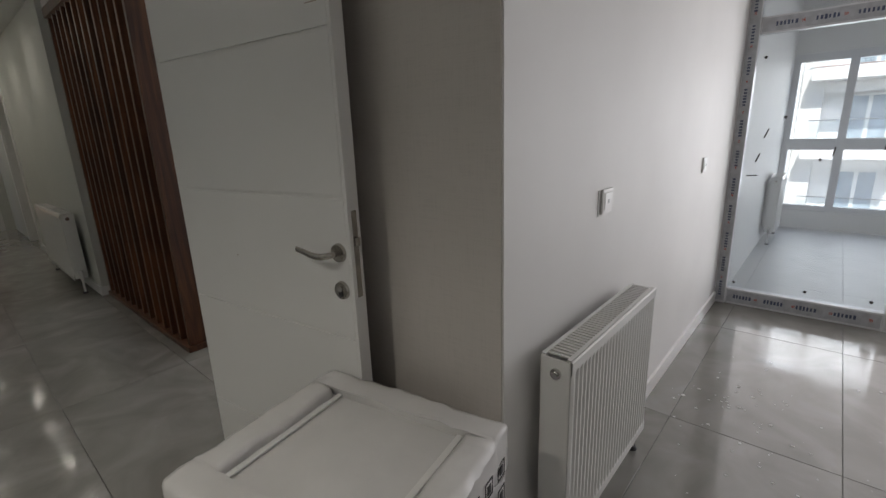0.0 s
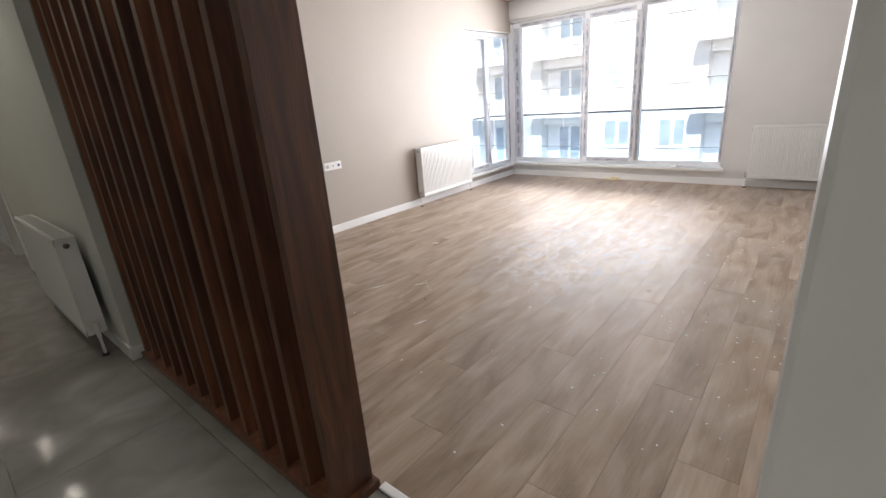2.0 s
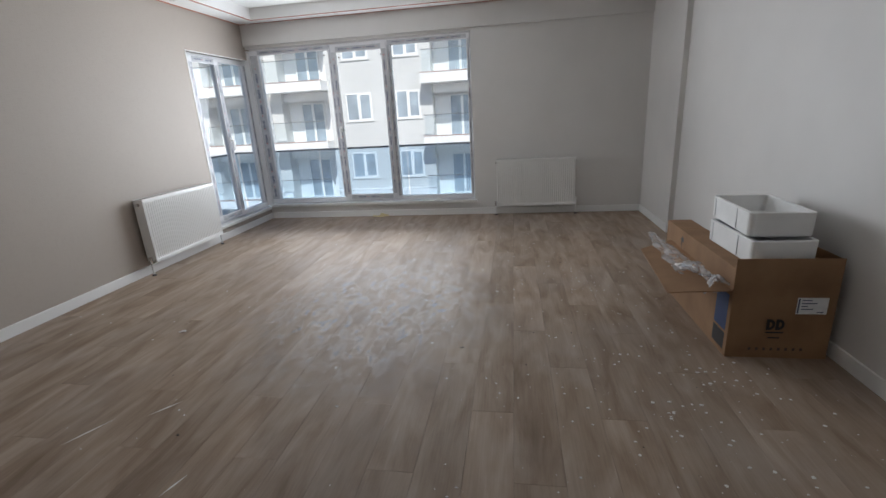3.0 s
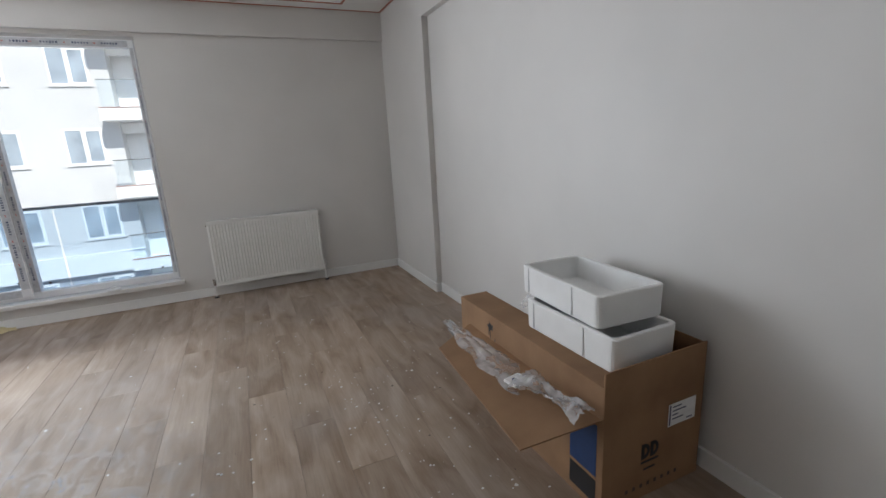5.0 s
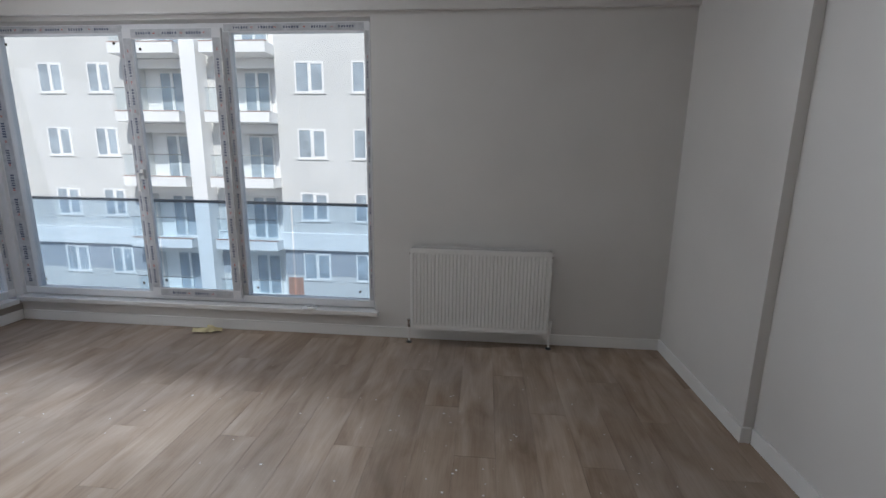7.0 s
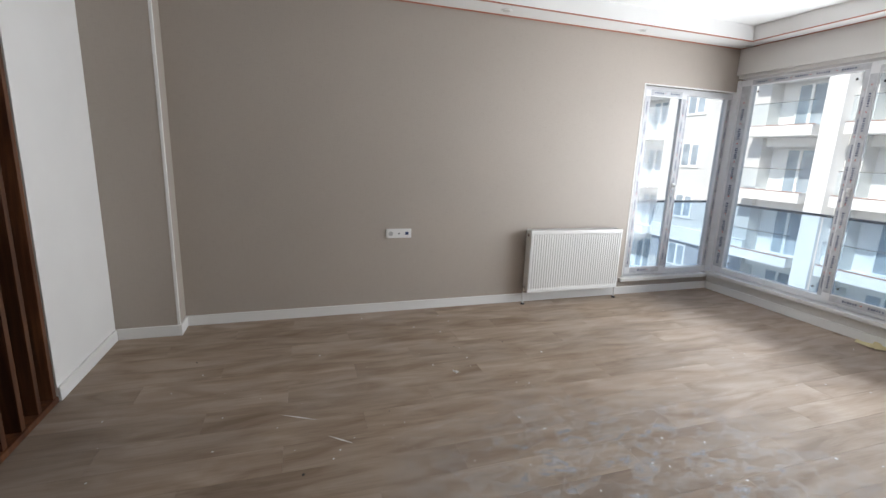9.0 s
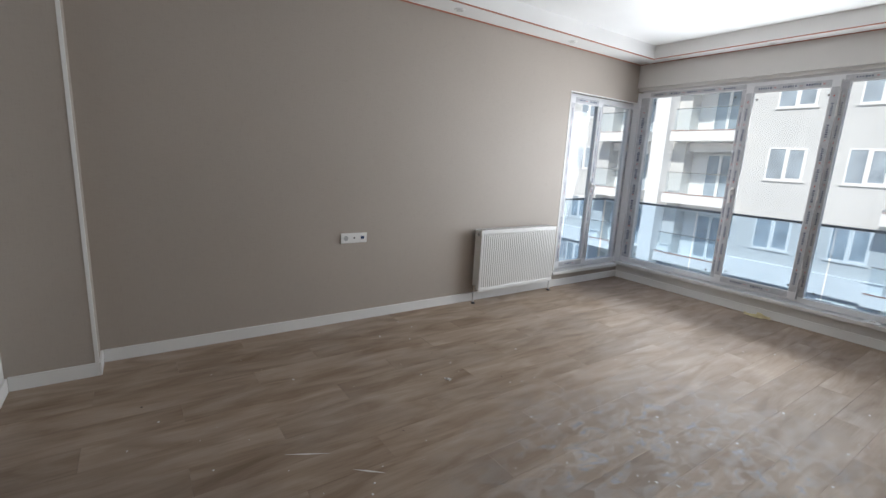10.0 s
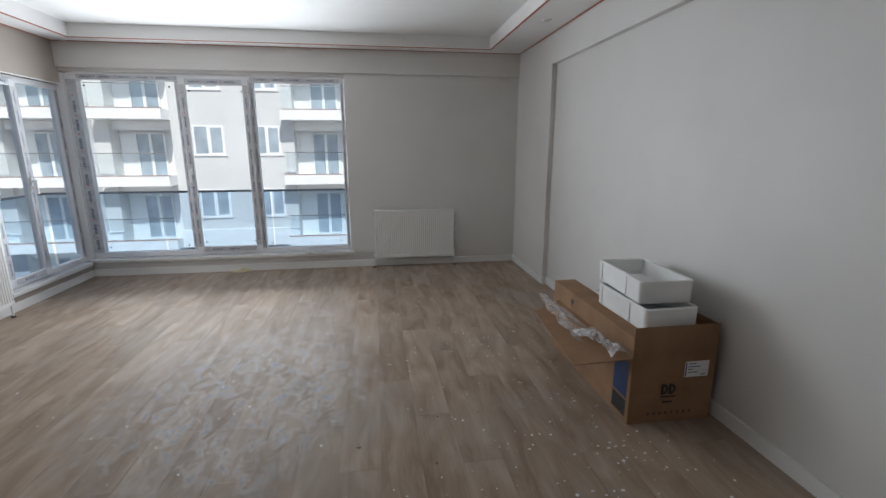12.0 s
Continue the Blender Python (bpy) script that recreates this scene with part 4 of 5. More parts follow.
add_box(logo, (0.195, -0.0015, 0.115), (0.25, -0.0004, 0.122))
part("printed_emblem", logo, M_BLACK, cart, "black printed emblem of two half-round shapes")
for i in range(8):
    part("printed_symbol", box((0.11 + i * 0.035, -0.0015, 0.045), (0.122 + i * 0.035, -0.0004, 0.060)), M_SUB, cart, "faint printed symbol")


def foam_tray(label, at):
    t = thing("foam_tray", label, "packaging", at, "polystyrene trays")
    L, W, H, wl = 0.51, 0.31, 0.127, 0.020
    bm = bmesh.new()
    def ring(z, inset, r):
        pts = []
        for cx, cy, a0 in ((W / 2 - inset - r, L / 2 - inset - r, 0), (-W / 2 + inset + r, L / 2 - inset - r, 90), (-W / 2 + inset + r, -L / 2 + inset + r, 180), (W / 2 - inset - r, -L / 2 + inset + r, 270)):
            for k in range(5):
                a = radians(a0 + k * 22.5)
                pts.append(bm.verts.new((cx + r * math.cos(a), cy + r * math.sin(a), z)))
        return pts
    rings = [ring(0.0, 0.007, 0.026), ring(0.006, 0.0025, 0.026), ring(H - 0.004, 0.0, 0.026), ring(H, 0.003, 0.024), ring(H, wl - 0.003, 0.016), ring(H - 0.004, wl, 0.015), ring(0.030, wl + 0.006, 0.012), ring(0.026, wl + 0.012, 0.009)]
    n = len(rings[0])
    for a, b in zip(rings, rings[1:]):
        for i in range(n):
            bm.faces.new((a[i], a[(i + 1) % n], b[(i + 1) % n], b[i]))
    bm.faces.new(rings[0][::-1]); bm.faces.new(rings[-1])
    part("tray", bm, M_FOAM, t)
    for y in (-0.105, 0.195):
        part("rib", box((-W / 2 - 0.0022, y, 0.010), (-W / 2 + 0.006, y + 0.004, H - 0.006)), M_SEAM, t, "moulded seam")
    return t


foam_tray("white moulded polystyrene tray resting in the opened carton", pose(0.764, 3.905, 0.500, 0, 0, 1.0))
foam_tray("white moulded polystyrene tray stacked askew on another", pose(0.790, 3.985, 0.627, 0, 0, -2.5))
tagged(smooth(part("hose_coil", tube([(0.03 * math.cos(a * 0.6), 0.05 * math.sin(a * 0.6), 0.002 * a) for a in range(12)], 0.009, 8), M_BLACK, None, "", pose(0.80, 3.715, 0.528))), "black rubber part lying in the foam tray", "packing part")


def crumpled(name, label, category, at, sx, sy, amp, mat, seed, nx=34, ny=16, roll=0.0):
    bm = bmesh.new()
    off = Vector((seed * 3.1, seed * 1.7, 0))
    grid = []
    for i in range(nx + 1):
        row = []
        for j in range(ny + 1):
            u, v = i / nx - 0.5, j / ny - 0.5
            pinch = 0.62 + 0.38 * math.sin(1.3 * u * math.pi + seed)
            p = Vector((u * sx, v * sy * pinch, 0))
            h = noise.noise(Vector((u * sx * 9, v * sy * 20, 0)) + off) + 0.28 * noise.noise(Vector((u * sx * 34, v * sy * 50, 0)) + off)
            p.z = amp * (0.9 + h) * (1 - (2 * v) ** 2 * 0.5)
            p.x += 0.02 * noise.noise(Vector((u * 9, v * 9, 3)) + off)
            p.y += 0.02 * noise.noise(Vector((u * 9, v * 9, 7)) + off)
            row.append(bm.verts.new(p))
        grid.append(row)
    for i in range(nx):
        for j in range(ny):
            bm.faces.new((grid[i][j], grid[i + 1][j], grid[i + 1][j + 1], grid[i][j + 1]))
    return tagged(smooth(part(name, bm, mat, None, "", at)), label, category)


crumpled("plastic_film", "crumpled clear plastic film lying along the carton flap", "plastic film", pose(0.425, 4.10, 0.376, 0, -9, 99), 0.80, 0.16, 0.020, M_FILM, 2, 44, 18)
crumpled("bubble_wrap", "bunched clear bubble wrap on the carton flap", "plastic film", pose(0.455, 3.775, 0.380, 0, -3, 100), 0.30, 0.17, 0.048, M_FILM, 5)
crumpled("plastic_bag", "crumpled clear bag tucked behind the foam trays", "plastic film", pose(0.80, 4.36, 0.502, 0, 0, 60), 0.22, 0.16, 0.035, M_FILM, 9, 20, 12)
pk = thing("plastic_packet", "small clear packet with a blue mark on the carton flap", "packet", pose(0.405, 3.93, 0.395, 8, 6, 20))
part("packet", box((-0.045, -0.03, 0), (0.045, 0.03, 0.012), 0.004), M_PAPER, pk)
part("blue_mark", cyl(bmesh.new(), (-0.012, 0, 0.0121), (-0.012, 0, 0.0130), 0.013, 12), M_BLUE, pk, "blue round mark")
crumpled("crumpled_paper", "crumpled yellowed paper on the floor below the window", "paper", pose(-2.39, 7.12, 0.001, 0, 0, 4), 0.21, 0.10, 0.034, M_YELLOW, 3, 18, 8)


# ---- litter on the floor ----
def specks(name, label, mat, spots, seed, z=0.0105, room=(-3.95, 0.95, 1.6, 7.1)):
    rng = random.Random(seed)
    bm = bmesh.new()
    for cx, cy, spread, count, size in spots:
        for _ in range(count):
            x, y = rng.gauss(cx, spread), rng.gauss(cy, spread)
            if not (room[0] < x < room[1] and room[2] < y < room[3]) or (x > 0.48 and 3.55 < y < 4.7):
                continue
            r = size * rng.uniform(0.35, 1.0) ** 2
            k = rng.randint(5, 7)
            a0 = rng.uniform(0, 6)
            st = rng.uniform(0.5, 1.0)
            ring = [(x + r * rng.uniform(0.7, 1.2) * math.cos(a0 + i * math.tau / k), y + st * r * rng.uniform(0.7, 1.2) * math.sin(a0 + i * math.tau / k)) for i in range(k)]
            top = [bm.verts.new((px, py, z + min(0.002, r * 0.25))) for px, py in ring]
            bot = [bm.verts.new((x + (px - x) * 1.15, y + (py - y) * 1.15, z)) for px, py in ring]
            bm.faces.new(top)
            for i in range(k):
                bm.faces.new((bot[i], bot[(i + 1) % k], top[(i + 1) % k], top[i]))
    return tagged(part(name, bm, mat), label, "debris", kind="stuff")


specks("paint_specks", "scattered dried white paint specks on the laminate", M_SPECK, [(0.25, 4.6, 0.5, 240, 0.007), (0.2, 3.2, 0.35, 160, 0.0085), (0.35, 3.35, 0.08, 14, 0.011), (-0.2, 5.8, 0.6, 110, 0.006), (-1.3, 4.1, 0.6, 90, 0.008), (-2.6, 3.2, 0.8, 60, 0.007), (-2.0, 5.5, 1.0, 50, 0.006), (-0.6, 2.6, 0.6, 70, 0.007), (-0.1, 5.0, 0.05, 6, 0.012)], 4, 0.0005)
specks("grit", "scattered dark grit on the laminate", M_DIRT, [(0.0, 4.2, 0.8, 40, 0.007), (-2.6, 3.4, 0.9, 16, 0.009), (-0.9, 3.65, 0.03, 3, 0.016)], 9, 0.0005)
specks("plaster_crumbs", "crumbs of white plaster scattered on the kitchen tiles", M_SPECK, [(1.55, 2.6, 0.22, 70, 0.009), (1.9, 3.1, 0.5, 60, 0.007)], 21, 0.0003, (1.25, 4.0, 0.2, 4.0))
for sx, sy, a, l in ((-2.55, 2.75, 62, 0.22), (-2.3, 2.95, 50, 0.16), (-1.9, 2.5, 70, 0.12)):
    sc = bmesh.new()
    v4 = [sc.verts.new(p) for p in ((-l / 2, -0.002, 0), (0, -0.006, 0), (l / 2, 0.001, 0), (0, 0.005, 0))]
    sc.faces.new(v4)
    tagged(part("chalk_scratch", sc, M_SPECK, None, "", pose(sx, sy, 0.0007, 0, 0, a)), "thin white scratch of plaster on the laminate", "stain", "scratches")
crumpled("plaster_flake", "white plaster flake on the laminate", "debris", pose(-2.82, 3.73, 0.001, 0, 0, 30), 0.045, 0.03, 0.006, M_SPECK, 6, 8, 6)


def stain_mat():
    m = bpy.data.materials.new("dried_plaster_smear")
    m.use_nodes = True
    nt = m.node_tree
    b = nt.nodes["Principled BSDF"]
    b.inputs["Base Color"].default_value = (0.66, 0.67, 0.70, 1)
    b.inputs["Roughness"].default_value = 0.5
    tr = nt.nodes.new("ShaderNodeBsdfTransparent")
    n = node(nt, "ShaderNodeTexNoise", Scale=9.0, Detail=8.0, Roughness=0.7, Distortion=0.6)
    link(nt, coords(nt, (1.5, 1.0, 1)), n.inputs[0])
    big = node(nt, "ShaderNodeTexNoise", Scale=1.9, Detail=2.0)
    link(nt, coords(nt), big.inputs[0])
    mul = node(nt, "ShaderNodeMath"); mul.operation = "MULTIPLY"
    g = nt.nodes.new("ShaderNodeTexGradient"); g.gradient_type = "SPHERICAL"
    link(nt, coords(nt, (1.1, 0.85, 1)), g.inputs[0])
    link(nt, ramp(nt, n.outputs[0], [(0.46, (0, 0, 0)), (0.68, (0.55, 0.55, 0.55))]), mul.inputs[0])
    link(nt, ramp(nt, g.outputs[0], [(0.0, (0, 0, 0)), (0.5, (1, 1, 1))]), mul.inputs[1])
    mx = nt.nodes.new("ShaderNodeMixShader")
    link(nt, mul.outputs[0], mx.inputs[0]); link(nt, tr.outputs[0], mx.inputs[1]); link(nt, b.outputs[0], mx.inputs[2])
    link(nt, mx.outputs[0], nt.nodes["Material Output"].inputs[0])
    return m


smear = bmesh.new()
bmesh.ops.create_grid(smear, x_segments=1, y_segments=1, size=1.0)
sm = tagged(part("plaster_smear", smear, stain_mat(), None, "", pose(-1.60, 4.20, 0.0035)), "thin dried plaster smears in the middle of the laminate", "stain", kind="stuff")
sm.scale = (1.1, 1.1, 1)

# ---- kitchen glazed door ----
w3 = thing("window_3", "white plastic glazed balcony door with transom and printed tape", "glazed door", kind="structure")
KY = 4.17
# Glazing right of x = 2.22 is unseen, widened to let in more light.
part("door_frame", boxes(((XK + 0.006, KY - 0.015, 0.0), (XK + 0.075, KY + 0.07, 2.55)), ((2.10, KY, 0.0), (2.22, KY + 0.07, 2.55)), ((4.22, KY, 0), (4.28, KY + 0.07, 2.55)), ((3.16, KY, 0.115), (3.24, KY + 0.07, 2.48)), ((XK + 0.075, KY, 0), (2.10, KY + 0.07, 0.115)), ((2.22, KY, 0), (4.22, KY + 0.07, 0.115)),
    ((XK + 0.075, KY, 1.84), (2.10, KY + 0.07, 1.94)), ((2.22, KY, 1.84), (3.16, KY + 0.07, 1.94)), ((3.24, KY, 1.84), (4.22, KY + 0.07, 1.94)), ((XK + 0.075, KY, 2.48), (2.10, KY + 0.07, 2.55)), ((2.22, KY, 2.48), (4.22, KY + 0.07, 2.55)), bevel=0.004), M_PVC, w3)
for x0, x1 in ((XK + 0.075, 2.10), (2.22, 3.16), (3.24, 4.22)):
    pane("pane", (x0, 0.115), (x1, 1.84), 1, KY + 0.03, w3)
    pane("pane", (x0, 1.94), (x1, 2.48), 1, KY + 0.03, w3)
tape("tape", [(XK + 0.085, 0.015, 2.09, 0.105), (XK + 0.085, 1.85, 2.09, 1.93), (2.11, 0.12, 2.21, 2.5), (2.23, 0.015, 2.93, 0.105)], w3, 1, KY, -1)
tape("tape", [(XK + 0.010, 0.02, XK + 0.070, 2.5)], w3, 1, KY - 0.015, -1)
for x, z in ((1.29, 0.16), (1.70, 0.17), (2.03, 0.17), (1.30, 1.70), (2.03, 1.78), (1.66, 1.05), (1.45, 1.32)):
    part("glazing_sticker", cyl(bmesh.new(), (x, KY + 0.0225, z), (x, KY + 0.0240, z), 0.010, 8), M_DIRT, w3, "small dark sticker on the glass")
for x, z, a in ((1.36, 1.22, 70), (1.33, 1.06, 72), (1.31, 0.94, 5), (1.72, 1.10, 84), (1.95, 1.14, 82)):
    part("paint_stroke", box((-0.03, -0.0005, -0.004), (0.03, 0.0005, 0.004)), M_DIRT, w3, "dark stroke of dirt on the glass", pose(x, KY + 0.0232, z) @ Matrix.Rotation(radians(-a), 4, "Y"))
# glazed balcony window
w4 = thing("window_4", "white plastic window of the glazed balcony with a low transom", "window", kind="structure")
# The wide third bay is unseen, added to match the widened door.
BX = ((1.27, 1.71), (1.79, 2.30), (2.39, 4.3))
part("window_frame", boxes(((1.208, 7.48, 0.22), (1.27, 7.55, 2.04)), ((1.71, 7.48, 0.22), (1.79, 7.55, 2.04)), ((2.30, 7.48, 0.22), (2.39, 7.55, 2.04)), ((4.3, 7.48, 0.22), (4.4, 7.55, 2.04)),
    *[((a, 7.48, z0), (b, 7.55, z1)) for a, b in BX for z0, z1 in ((0.22, 0.28), (1.95, 2.04), (0.95, 1.08))], bevel=0.003), M_PVC, w4)
for x0, x1 in BX:
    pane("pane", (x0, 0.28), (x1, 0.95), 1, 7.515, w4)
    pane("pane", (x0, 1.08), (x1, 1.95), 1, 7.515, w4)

# ---- balcony with glass balustrade outside the room ----
bal = thing("balcony", "balcony with a bluish glass balustrade and a dark handrail", "balcony", kind="structure")
part("deck", boxes(((-5.35, 7.41, -0.35), (-0.7, 8.6, -0.17)), ((-5.35, 5.6, -0.35), (XW - 0.2, 7.41, -0.17))), M_CONC, bal)
part("handrail", boxes(((-5.30, 8.48, 0.845), (-0.7, 8.53, 0.875)), ((-5.30, 5.6, 0.845), (-5.25, 8.48, 0.875)), bevel=0.005), M_RAILMETAL, bal, "dark grey metal handrail")
for x0, x1 in ((-5.25, -3.8), (-3.78, -2.3), (-2.28, -0.7)):
    pane("glass_panel", (x0, -0.15), (x1, 0.845), 1, 8.505, bal, M_RAILGLASS)
pane("glass_panel", (5.6, -0.15), (8.48, 0.845), 0, -5.275, bal, M_RAILGLASS)


# ---- facing apartment houses ----
def window_far(parent, x, z, w, h):
    """A far casement window sunk into a facade at y=0, facing -y: deep frame, two lights, sill."""
    f = part("window", frame_ring((x - w / 2, z), (x + w / 2, z + h), 0.07, 1, -0.03, 0.02, 0), M_FACW, parent, "white plastic window", None)
    part("pane", box((x - w / 2 + 0.07, -0.008, z + 0.07), (x + w / 2 - 0.07, -0.003, z + h - 0.07)), M_DARKGLASS, f)
    part("mullion", box((x - 0.075, -0.034, z + 0.07), (x + 0.045, -0.009, z + h - 0.07)), M_FACW, f)
    part("sash", frame_ring((x + 0.045, z + 0.07), (x + w / 2 - 0.07, z + h - 0.07), 0.05, 1, -0.030, -0.009, 0), M_FACW, f)
    part("sill", box((x - w / 2 - 0.08, -0.06, z - 0.06), (x + w / 2 + 0.08, -0.001, z)), M_STONE, f)


def balcony_far(parent, x0, x1, z):
    """A recessed balcony at floor level z: slab with upstand, glass, rail, glazed door in the back wall."""
    b = part("balcony", boxes(((x0, -0.95, z - 0.39), (x1, 0.9, z - 0.10)), ((x0, -0.95, z - 0.10), (x1, -0.85, z + 0.12)), ((x0, -0.85, z - 0.10), (x0 + 0.1, -0.02, z + 0.12)), ((x1 - 0.1, -0.85, z - 0.10), (x1, -0.02, z + 0.12))), M_FACW, parent, "white balcony slab with an upstand")
    part("coping", box((x0 + 0.02, -0.97, z + 0.12), (x1 + 0.04, -0.84, z + 0.15)), M_TERRA, b, "thin brown coping")
    part("balcony_glass", box((x0 + 0.12, -0.91, z + 0.15), (x1 - 0.05, -0.902, z + 1.22)), M_FARGLASS, b).visible_shadow = False
    part("rail", box((x0 + 0.10, -0.925, z + 1.22), (x1 - 0.03, -0.885, z + 1.255)), M_NICKEL, b)
    part("lintel", box((x0 + 0.01, 0.30, z + 2.38), (x1 - 0.01, 0.42, z + 2.84)), M_FACW, b, "white beam above the recess")
    w, xm = 1.46, x0 + 0.58 * (x1 - x0)
    d = part("balcony_door", frame_ring((xm - w / 2, z - 0.08), (xm + w / 2, z + 2.30), 0.08, 1, 0.80, 0.89, 0), M_FACW, parent, "white glazed balcony door")
    part("pane", box((xm - w / 2 + 0.08, 0.84, z), (xm + w / 2 - 0.08, 0.85, z + 2.22)), M_DARKGLASS, d)
    part("mullion", box((xm - 0.07, 0.79, z), (xm + 0.07, 0.838, z + 2.22)), M_FACW, d)


def facade(name, label, at, spans, z_base, floors, fh, z_first):
    """spans: ('w', x, width) windows, ('b', x0, x1) balconies, ('p', x0, x1) white piers, ('t', x0, x1) terracotta patches; built facing -y."""
    h = thing(name, label, "apartment building", at)
    x_lo = min(s[1] - (s[2] if s[0] == "w" else 0) for s in spans) - 0.6
    x_hi = max(s[1] + s[2] if s[0] == "w" else s[2] for s in spans) + 0.6
    zt = z_first + fh * (floors - 1) + 2.18
    bals = sorted((s[1], s[2]) for s in spans if s[0] == "b")
    solid, x = [], x_lo
    for a, b in bals:
        solid.append((x, a + 0.45)); x = b - 0.02
    solid.append((x, x_hi))
    part("wall", boxes(*[((a, 0.0, z_base), (b, 1.0, zt)) for a, b in solid]), M_FAC, h, "pale rendered wall")
    # Lighter colour painted into the recess walls to lift their shade.
    part("rear_wall", boxes(*[((a + 0.45, 0.9, z_base), (b - 0.02, 1.0, zt)) for a, b in bals], ((x_lo, 1.0, z_base), (x_hi, 9.0, zt))), M_FACW, h, "walls of the balcony recesses, lightened to lift their shade")
    part("parapet", box((x_lo, -0.25, zt), (x_hi, 9.0, zt + 0.58)), M_FACW, h, "white parapet")
    for k, (a, b) in enumerate(solid):
        m = a + (b - a) * 0.30
        part("grey_band", boxes(((a + 0.02, -0.006, zt - 1.42), (m, -0.002, zt)), ((m, -0.006, zt - 0.98), (b - 0.02, -0.002, zt))), M_FAC2, h, "grey painted band with a stepped lower edge")
    zl = z_first - fh - 0.65
    part("grey_storey", boxes(*[((a + 0.02, -0.006, zl - 2.4), (b - 0.02, -0.002, zl - 0.9)) for a, b in solid]), M_FAC2, h, "grey painted lower storey")
    for a, b in solid:
        part("string_course", box((a, -0.22, zl - 0.92), (b, -0.007, zl)), M_FACW, h, "white ledge")
    for s in spans:
        for k in range(-2, floors):
            z = z_first + fh * k
            if s[0] == "w":
                window_far(h, s[1], z, s[2], 1.5)
            elif s[0] == "b":
                balcony_far(h, s[1], s[2], z - 1.13)
        if s[0] == "p":
            part("pier", box((s[1], -0.9, z_base), (s[2], -0.008, zt - 0.01)), M_FACW, h, "tall white pier")
        if s[0] == "t":
            part("terracotta_patch", box((s[1], -0.012, z_base), (s[2], -0.008, z_first - 2 * fh + 0.1)), M_TERRA, h, "terracotta painted patch of wall")
    return h


facade("apartment_building", "pale four-storey apartment block with white balconies across the court", pose(0, 27, 0),
    [("b", -34.8, -31.4), ("w", -37.5, 1.4), ("b", -29.5, -25.75), ("w", -23.43, 1.4), ("w", -20.65, 1.3), ("b", -19.2, -15.75), ("p", -15.45, -14.65), ("b", -14.40, -11.02), ("t", -10.95, -10.1), ("w", -9.25, 1.52), ("w", -6.38, 1.4), ("b", -5.45, -2.0), ("p", -0.7, 0.15), ("b", 0.5, 4.0), ("w", 5.8, 1.4), ("w", 8.6, 1.4), ("b", 10.2, 13.6)], -9.5, 3, 3.27, 1.2 - 0.04)
facade("apartment_building", "pale apartment block closing the court, white balconies in shade", pose(-40.0, 10, 0, 0, 0, 90),
    [("w", -5.6, 1.3), ("b", -4.2, -0.8), ("w", 1.0, 1.3), ("b", 2.5, 5.9), ("w", 7.6, 1.3), ("p", 9.0, 9.7)], -9.5, 3, 3.27, 1.10)
structure("ground", box((-400, -400, -9.7), (400, 400, -9.5)), M_CONC, "pale concrete courtyard ground reaching far off", "ground")
# own building below the flat, so that the court is closed
structure("own_building", boxes(((XW - 0.2, YS, -9.5), (4.5, YN + 0.2, -0.36)), ), M_FAC, "storeys of the house below the flat", "building")

# ---- floors: boards and tiles ----
floor = structure("floor", box((XW, YS, -0.06), (XE, YN, -0.010)), M_SUB, "grey-brown oak laminate floor with dust and paint specks", "floor")
plank_w, plank_l = 0.193, 1.215
pl = {}


def board(w, l):
    key = (round(w, 3), round(l, 3))
    if key not in pl:
        bm = bmesh.new()
        g, c, h = 0.0003, 0.0008, 0.010
        rings = []
        for inset, z in ((g, 0), (g, h - c), (g + c, h)):
            rings.append([bm.verts.new(p) for p in ((inset, inset, z), (key[0] - inset, inset, z), (key[0] - inset, key[1] - inset, z), (inset, key[1] - inset, z))])
        for a, b in zip(rings, rings[1:]):
            for i in range(4):
                bm.faces.new((a[i], a[(i + 1) % 4], b[(i + 1) % 4], b[i]))
        bm.faces.new(rings[-1])
        pl[key] = mesh_of(bm, "plank")
        pl[key].materials.append(M_LAM)
    return pl[key]


rng = random.Random(11)
x = XW
row = 0
while x < XE - 0.01:
    w = min(plank_w, XE - x)
    y = YS - (row * 0.41 % plank_l)
    row += 1
    while y < YN - 0.01:
        a, b = max(y, YS), min(y + plank_l, YN)
        if b - a > 0.02:
            p = new("plank", board(w, b - a))
            p.parent = floor
            p.location = (x, a, -0.010)
        y += plank_l
    x += plank_w

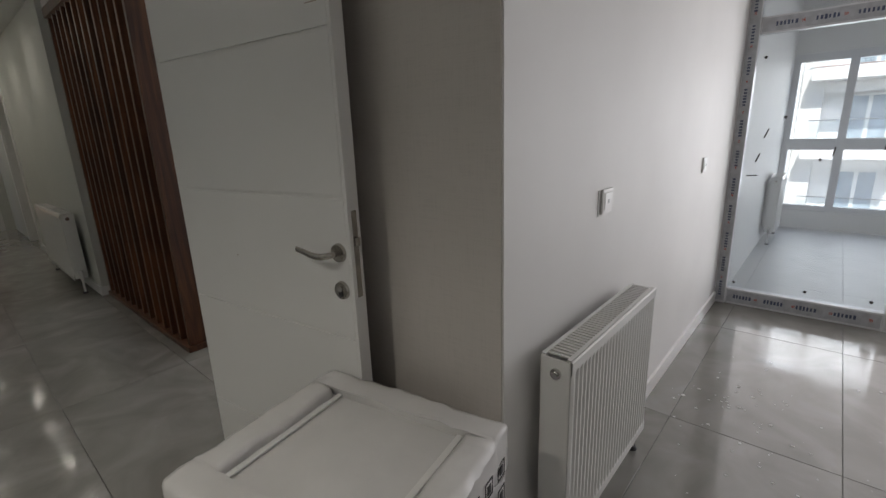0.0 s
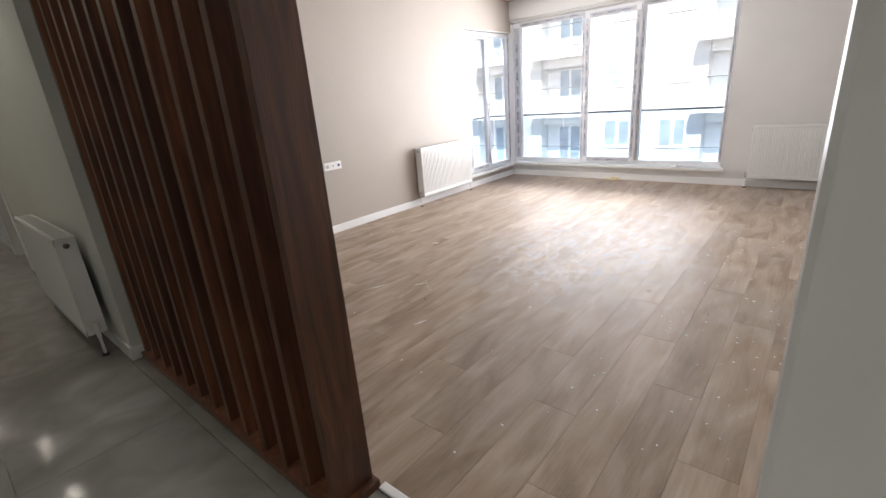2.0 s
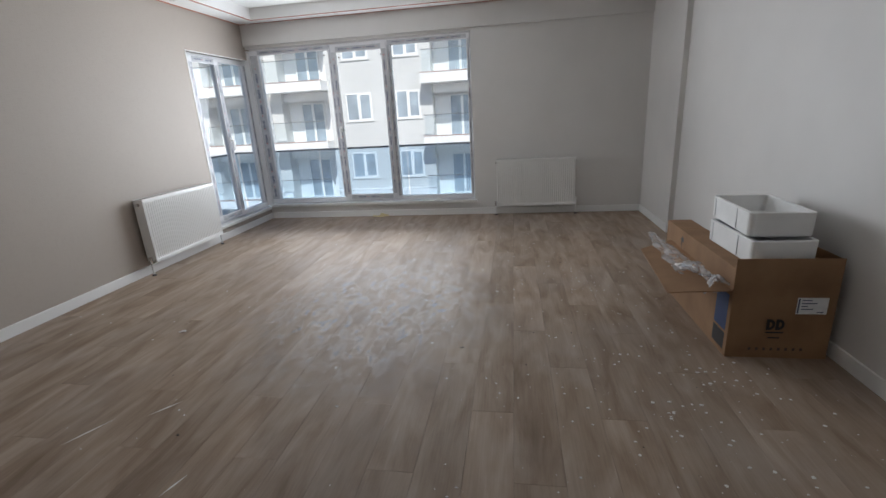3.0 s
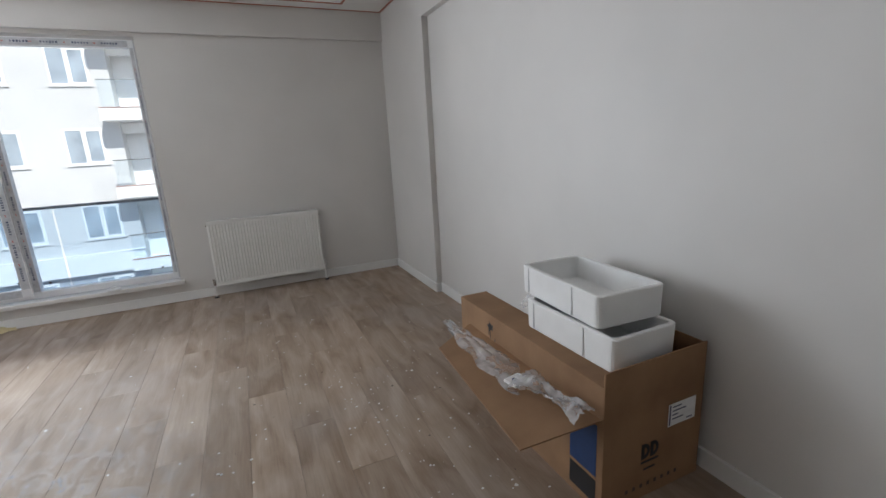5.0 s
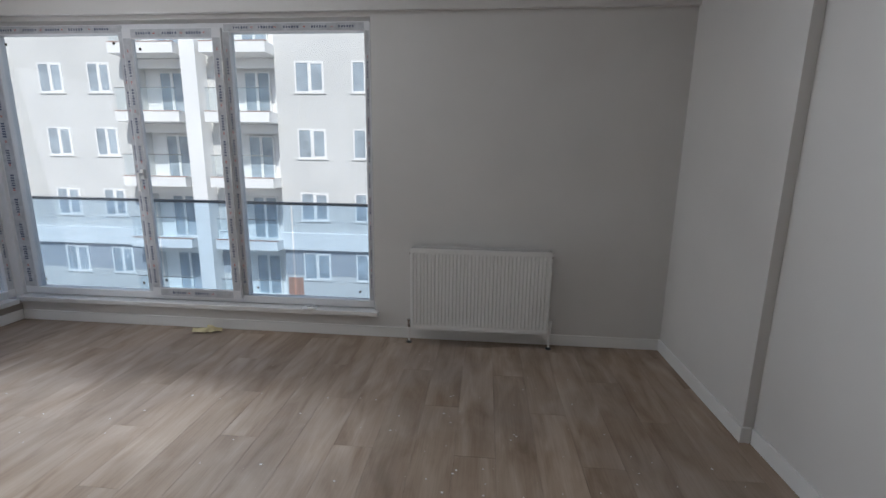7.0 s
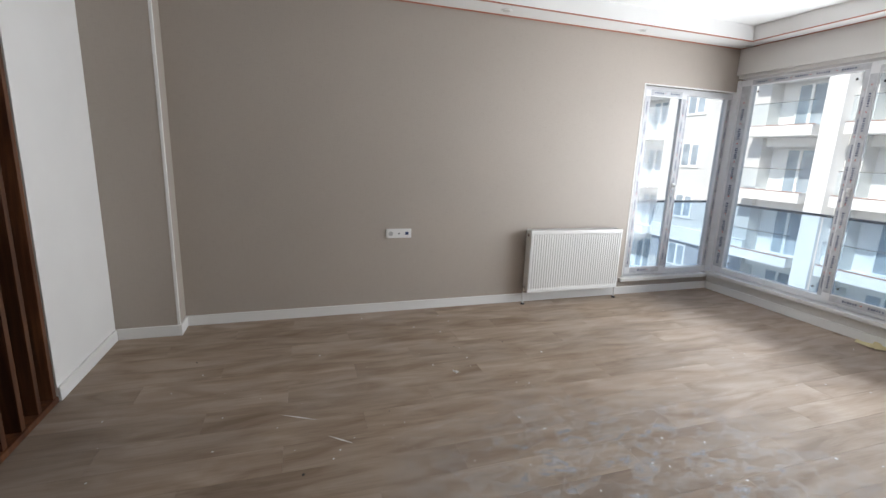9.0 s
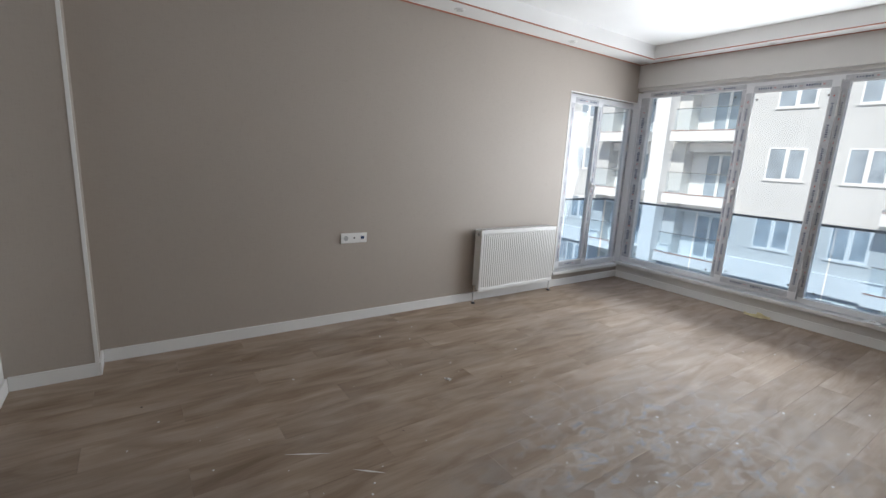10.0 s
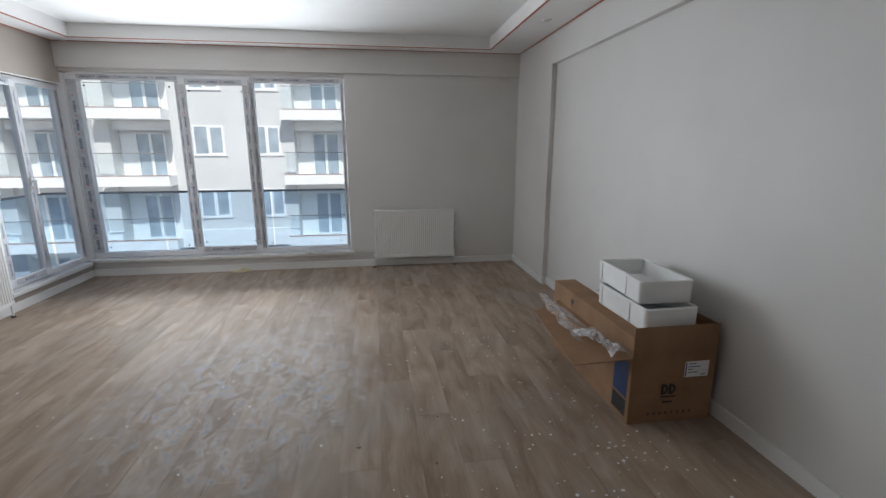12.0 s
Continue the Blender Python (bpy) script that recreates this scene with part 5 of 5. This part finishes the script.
hall_floor = structure("floor_hall", boxes(((-8.5, -1.5, -0.06), (XE, YS - 0.012, -0.010)), ((XE, -1.5, -0.06), (4.4, YB, -0.010)), ((XK, YB, -0.06), (4.4, 7.45, -0.010))), M_GROUT, "glossy grey porcelain tile floor of corridor and kitchen", "floor")
structure("floor_far_room", boxes(((-12.5, -1.0, -0.05), (-8.5, 3.5, 0.0)), ((-8.35, YS - 0.01, -0.05), (-5.65, 3.5, 0.0))), M_LAM, "brown laminate floor of the rooms beyond", "floor")
tl = {}


def tile(w, l, mat):
    key = (round(w, 3), round(l, 3), mat.name)
    if key not in tl:
        bm = bmesh.new()
        rings = []
        for inset, z in ((0.001, 0), (0.001, 0.0088), (0.002, 0.0098)):
            rings.append([bm.verts.new(p) for p in ((inset, inset, z), (key[0] - inset, inset, z), (key[0] - inset, key[1] - inset, z), (inset, key[1] - inset, z))])
        for a, b in zip(rings, rings[1:]):
            for i in range(4):
                bm.faces.new((a[i], a[(i + 1) % 4], b[(i + 1) % 4], b[i]))
        bm.faces.new(rings[-1])
        tl[key] = mesh_of(bm, "tile")
        tl[key].materials.append(mat)
    return tl[key]


def lay(x0, y0, x1, y1, ox, oy, tx, ty, mat=None):
    i0, i1 = math.floor((x0 - ox) / tx), math.ceil((x1 - ox) / tx)
    j0, j1 = math.floor((y0 - oy) / ty), math.ceil((y1 - oy) / ty)
    for i in range(i0, i1):
        for j in range(j0, j1):
            a, b = max(x0, ox + i * tx), min(x1, ox + (i + 1) * tx)
            c, d = max(y0, oy + j * ty), min(y1, oy + (j + 1) * ty)
            if b - a > 0.01 and d - c > 0.01:
                t = new("tile", tile(b - a, d - c, mat or M_TILE))
                t.parent = hall_floor
                t.location = (a, c, -0.010)


lay(-8.5, -1.5, XK, YS - 0.012, -1.08, 0.07, 1.2, 0.6)
lay(XK, -1.5, 4.4, 4.24, 1.2 * 2 - 1.08, 0.07, 0.6, 1.2)
lay(XK, 4.24, 4.4, 7.45, 1.2 * 2 - 1.08, 4.24, 0.6, 0.6, M_TILE_DUSTY)
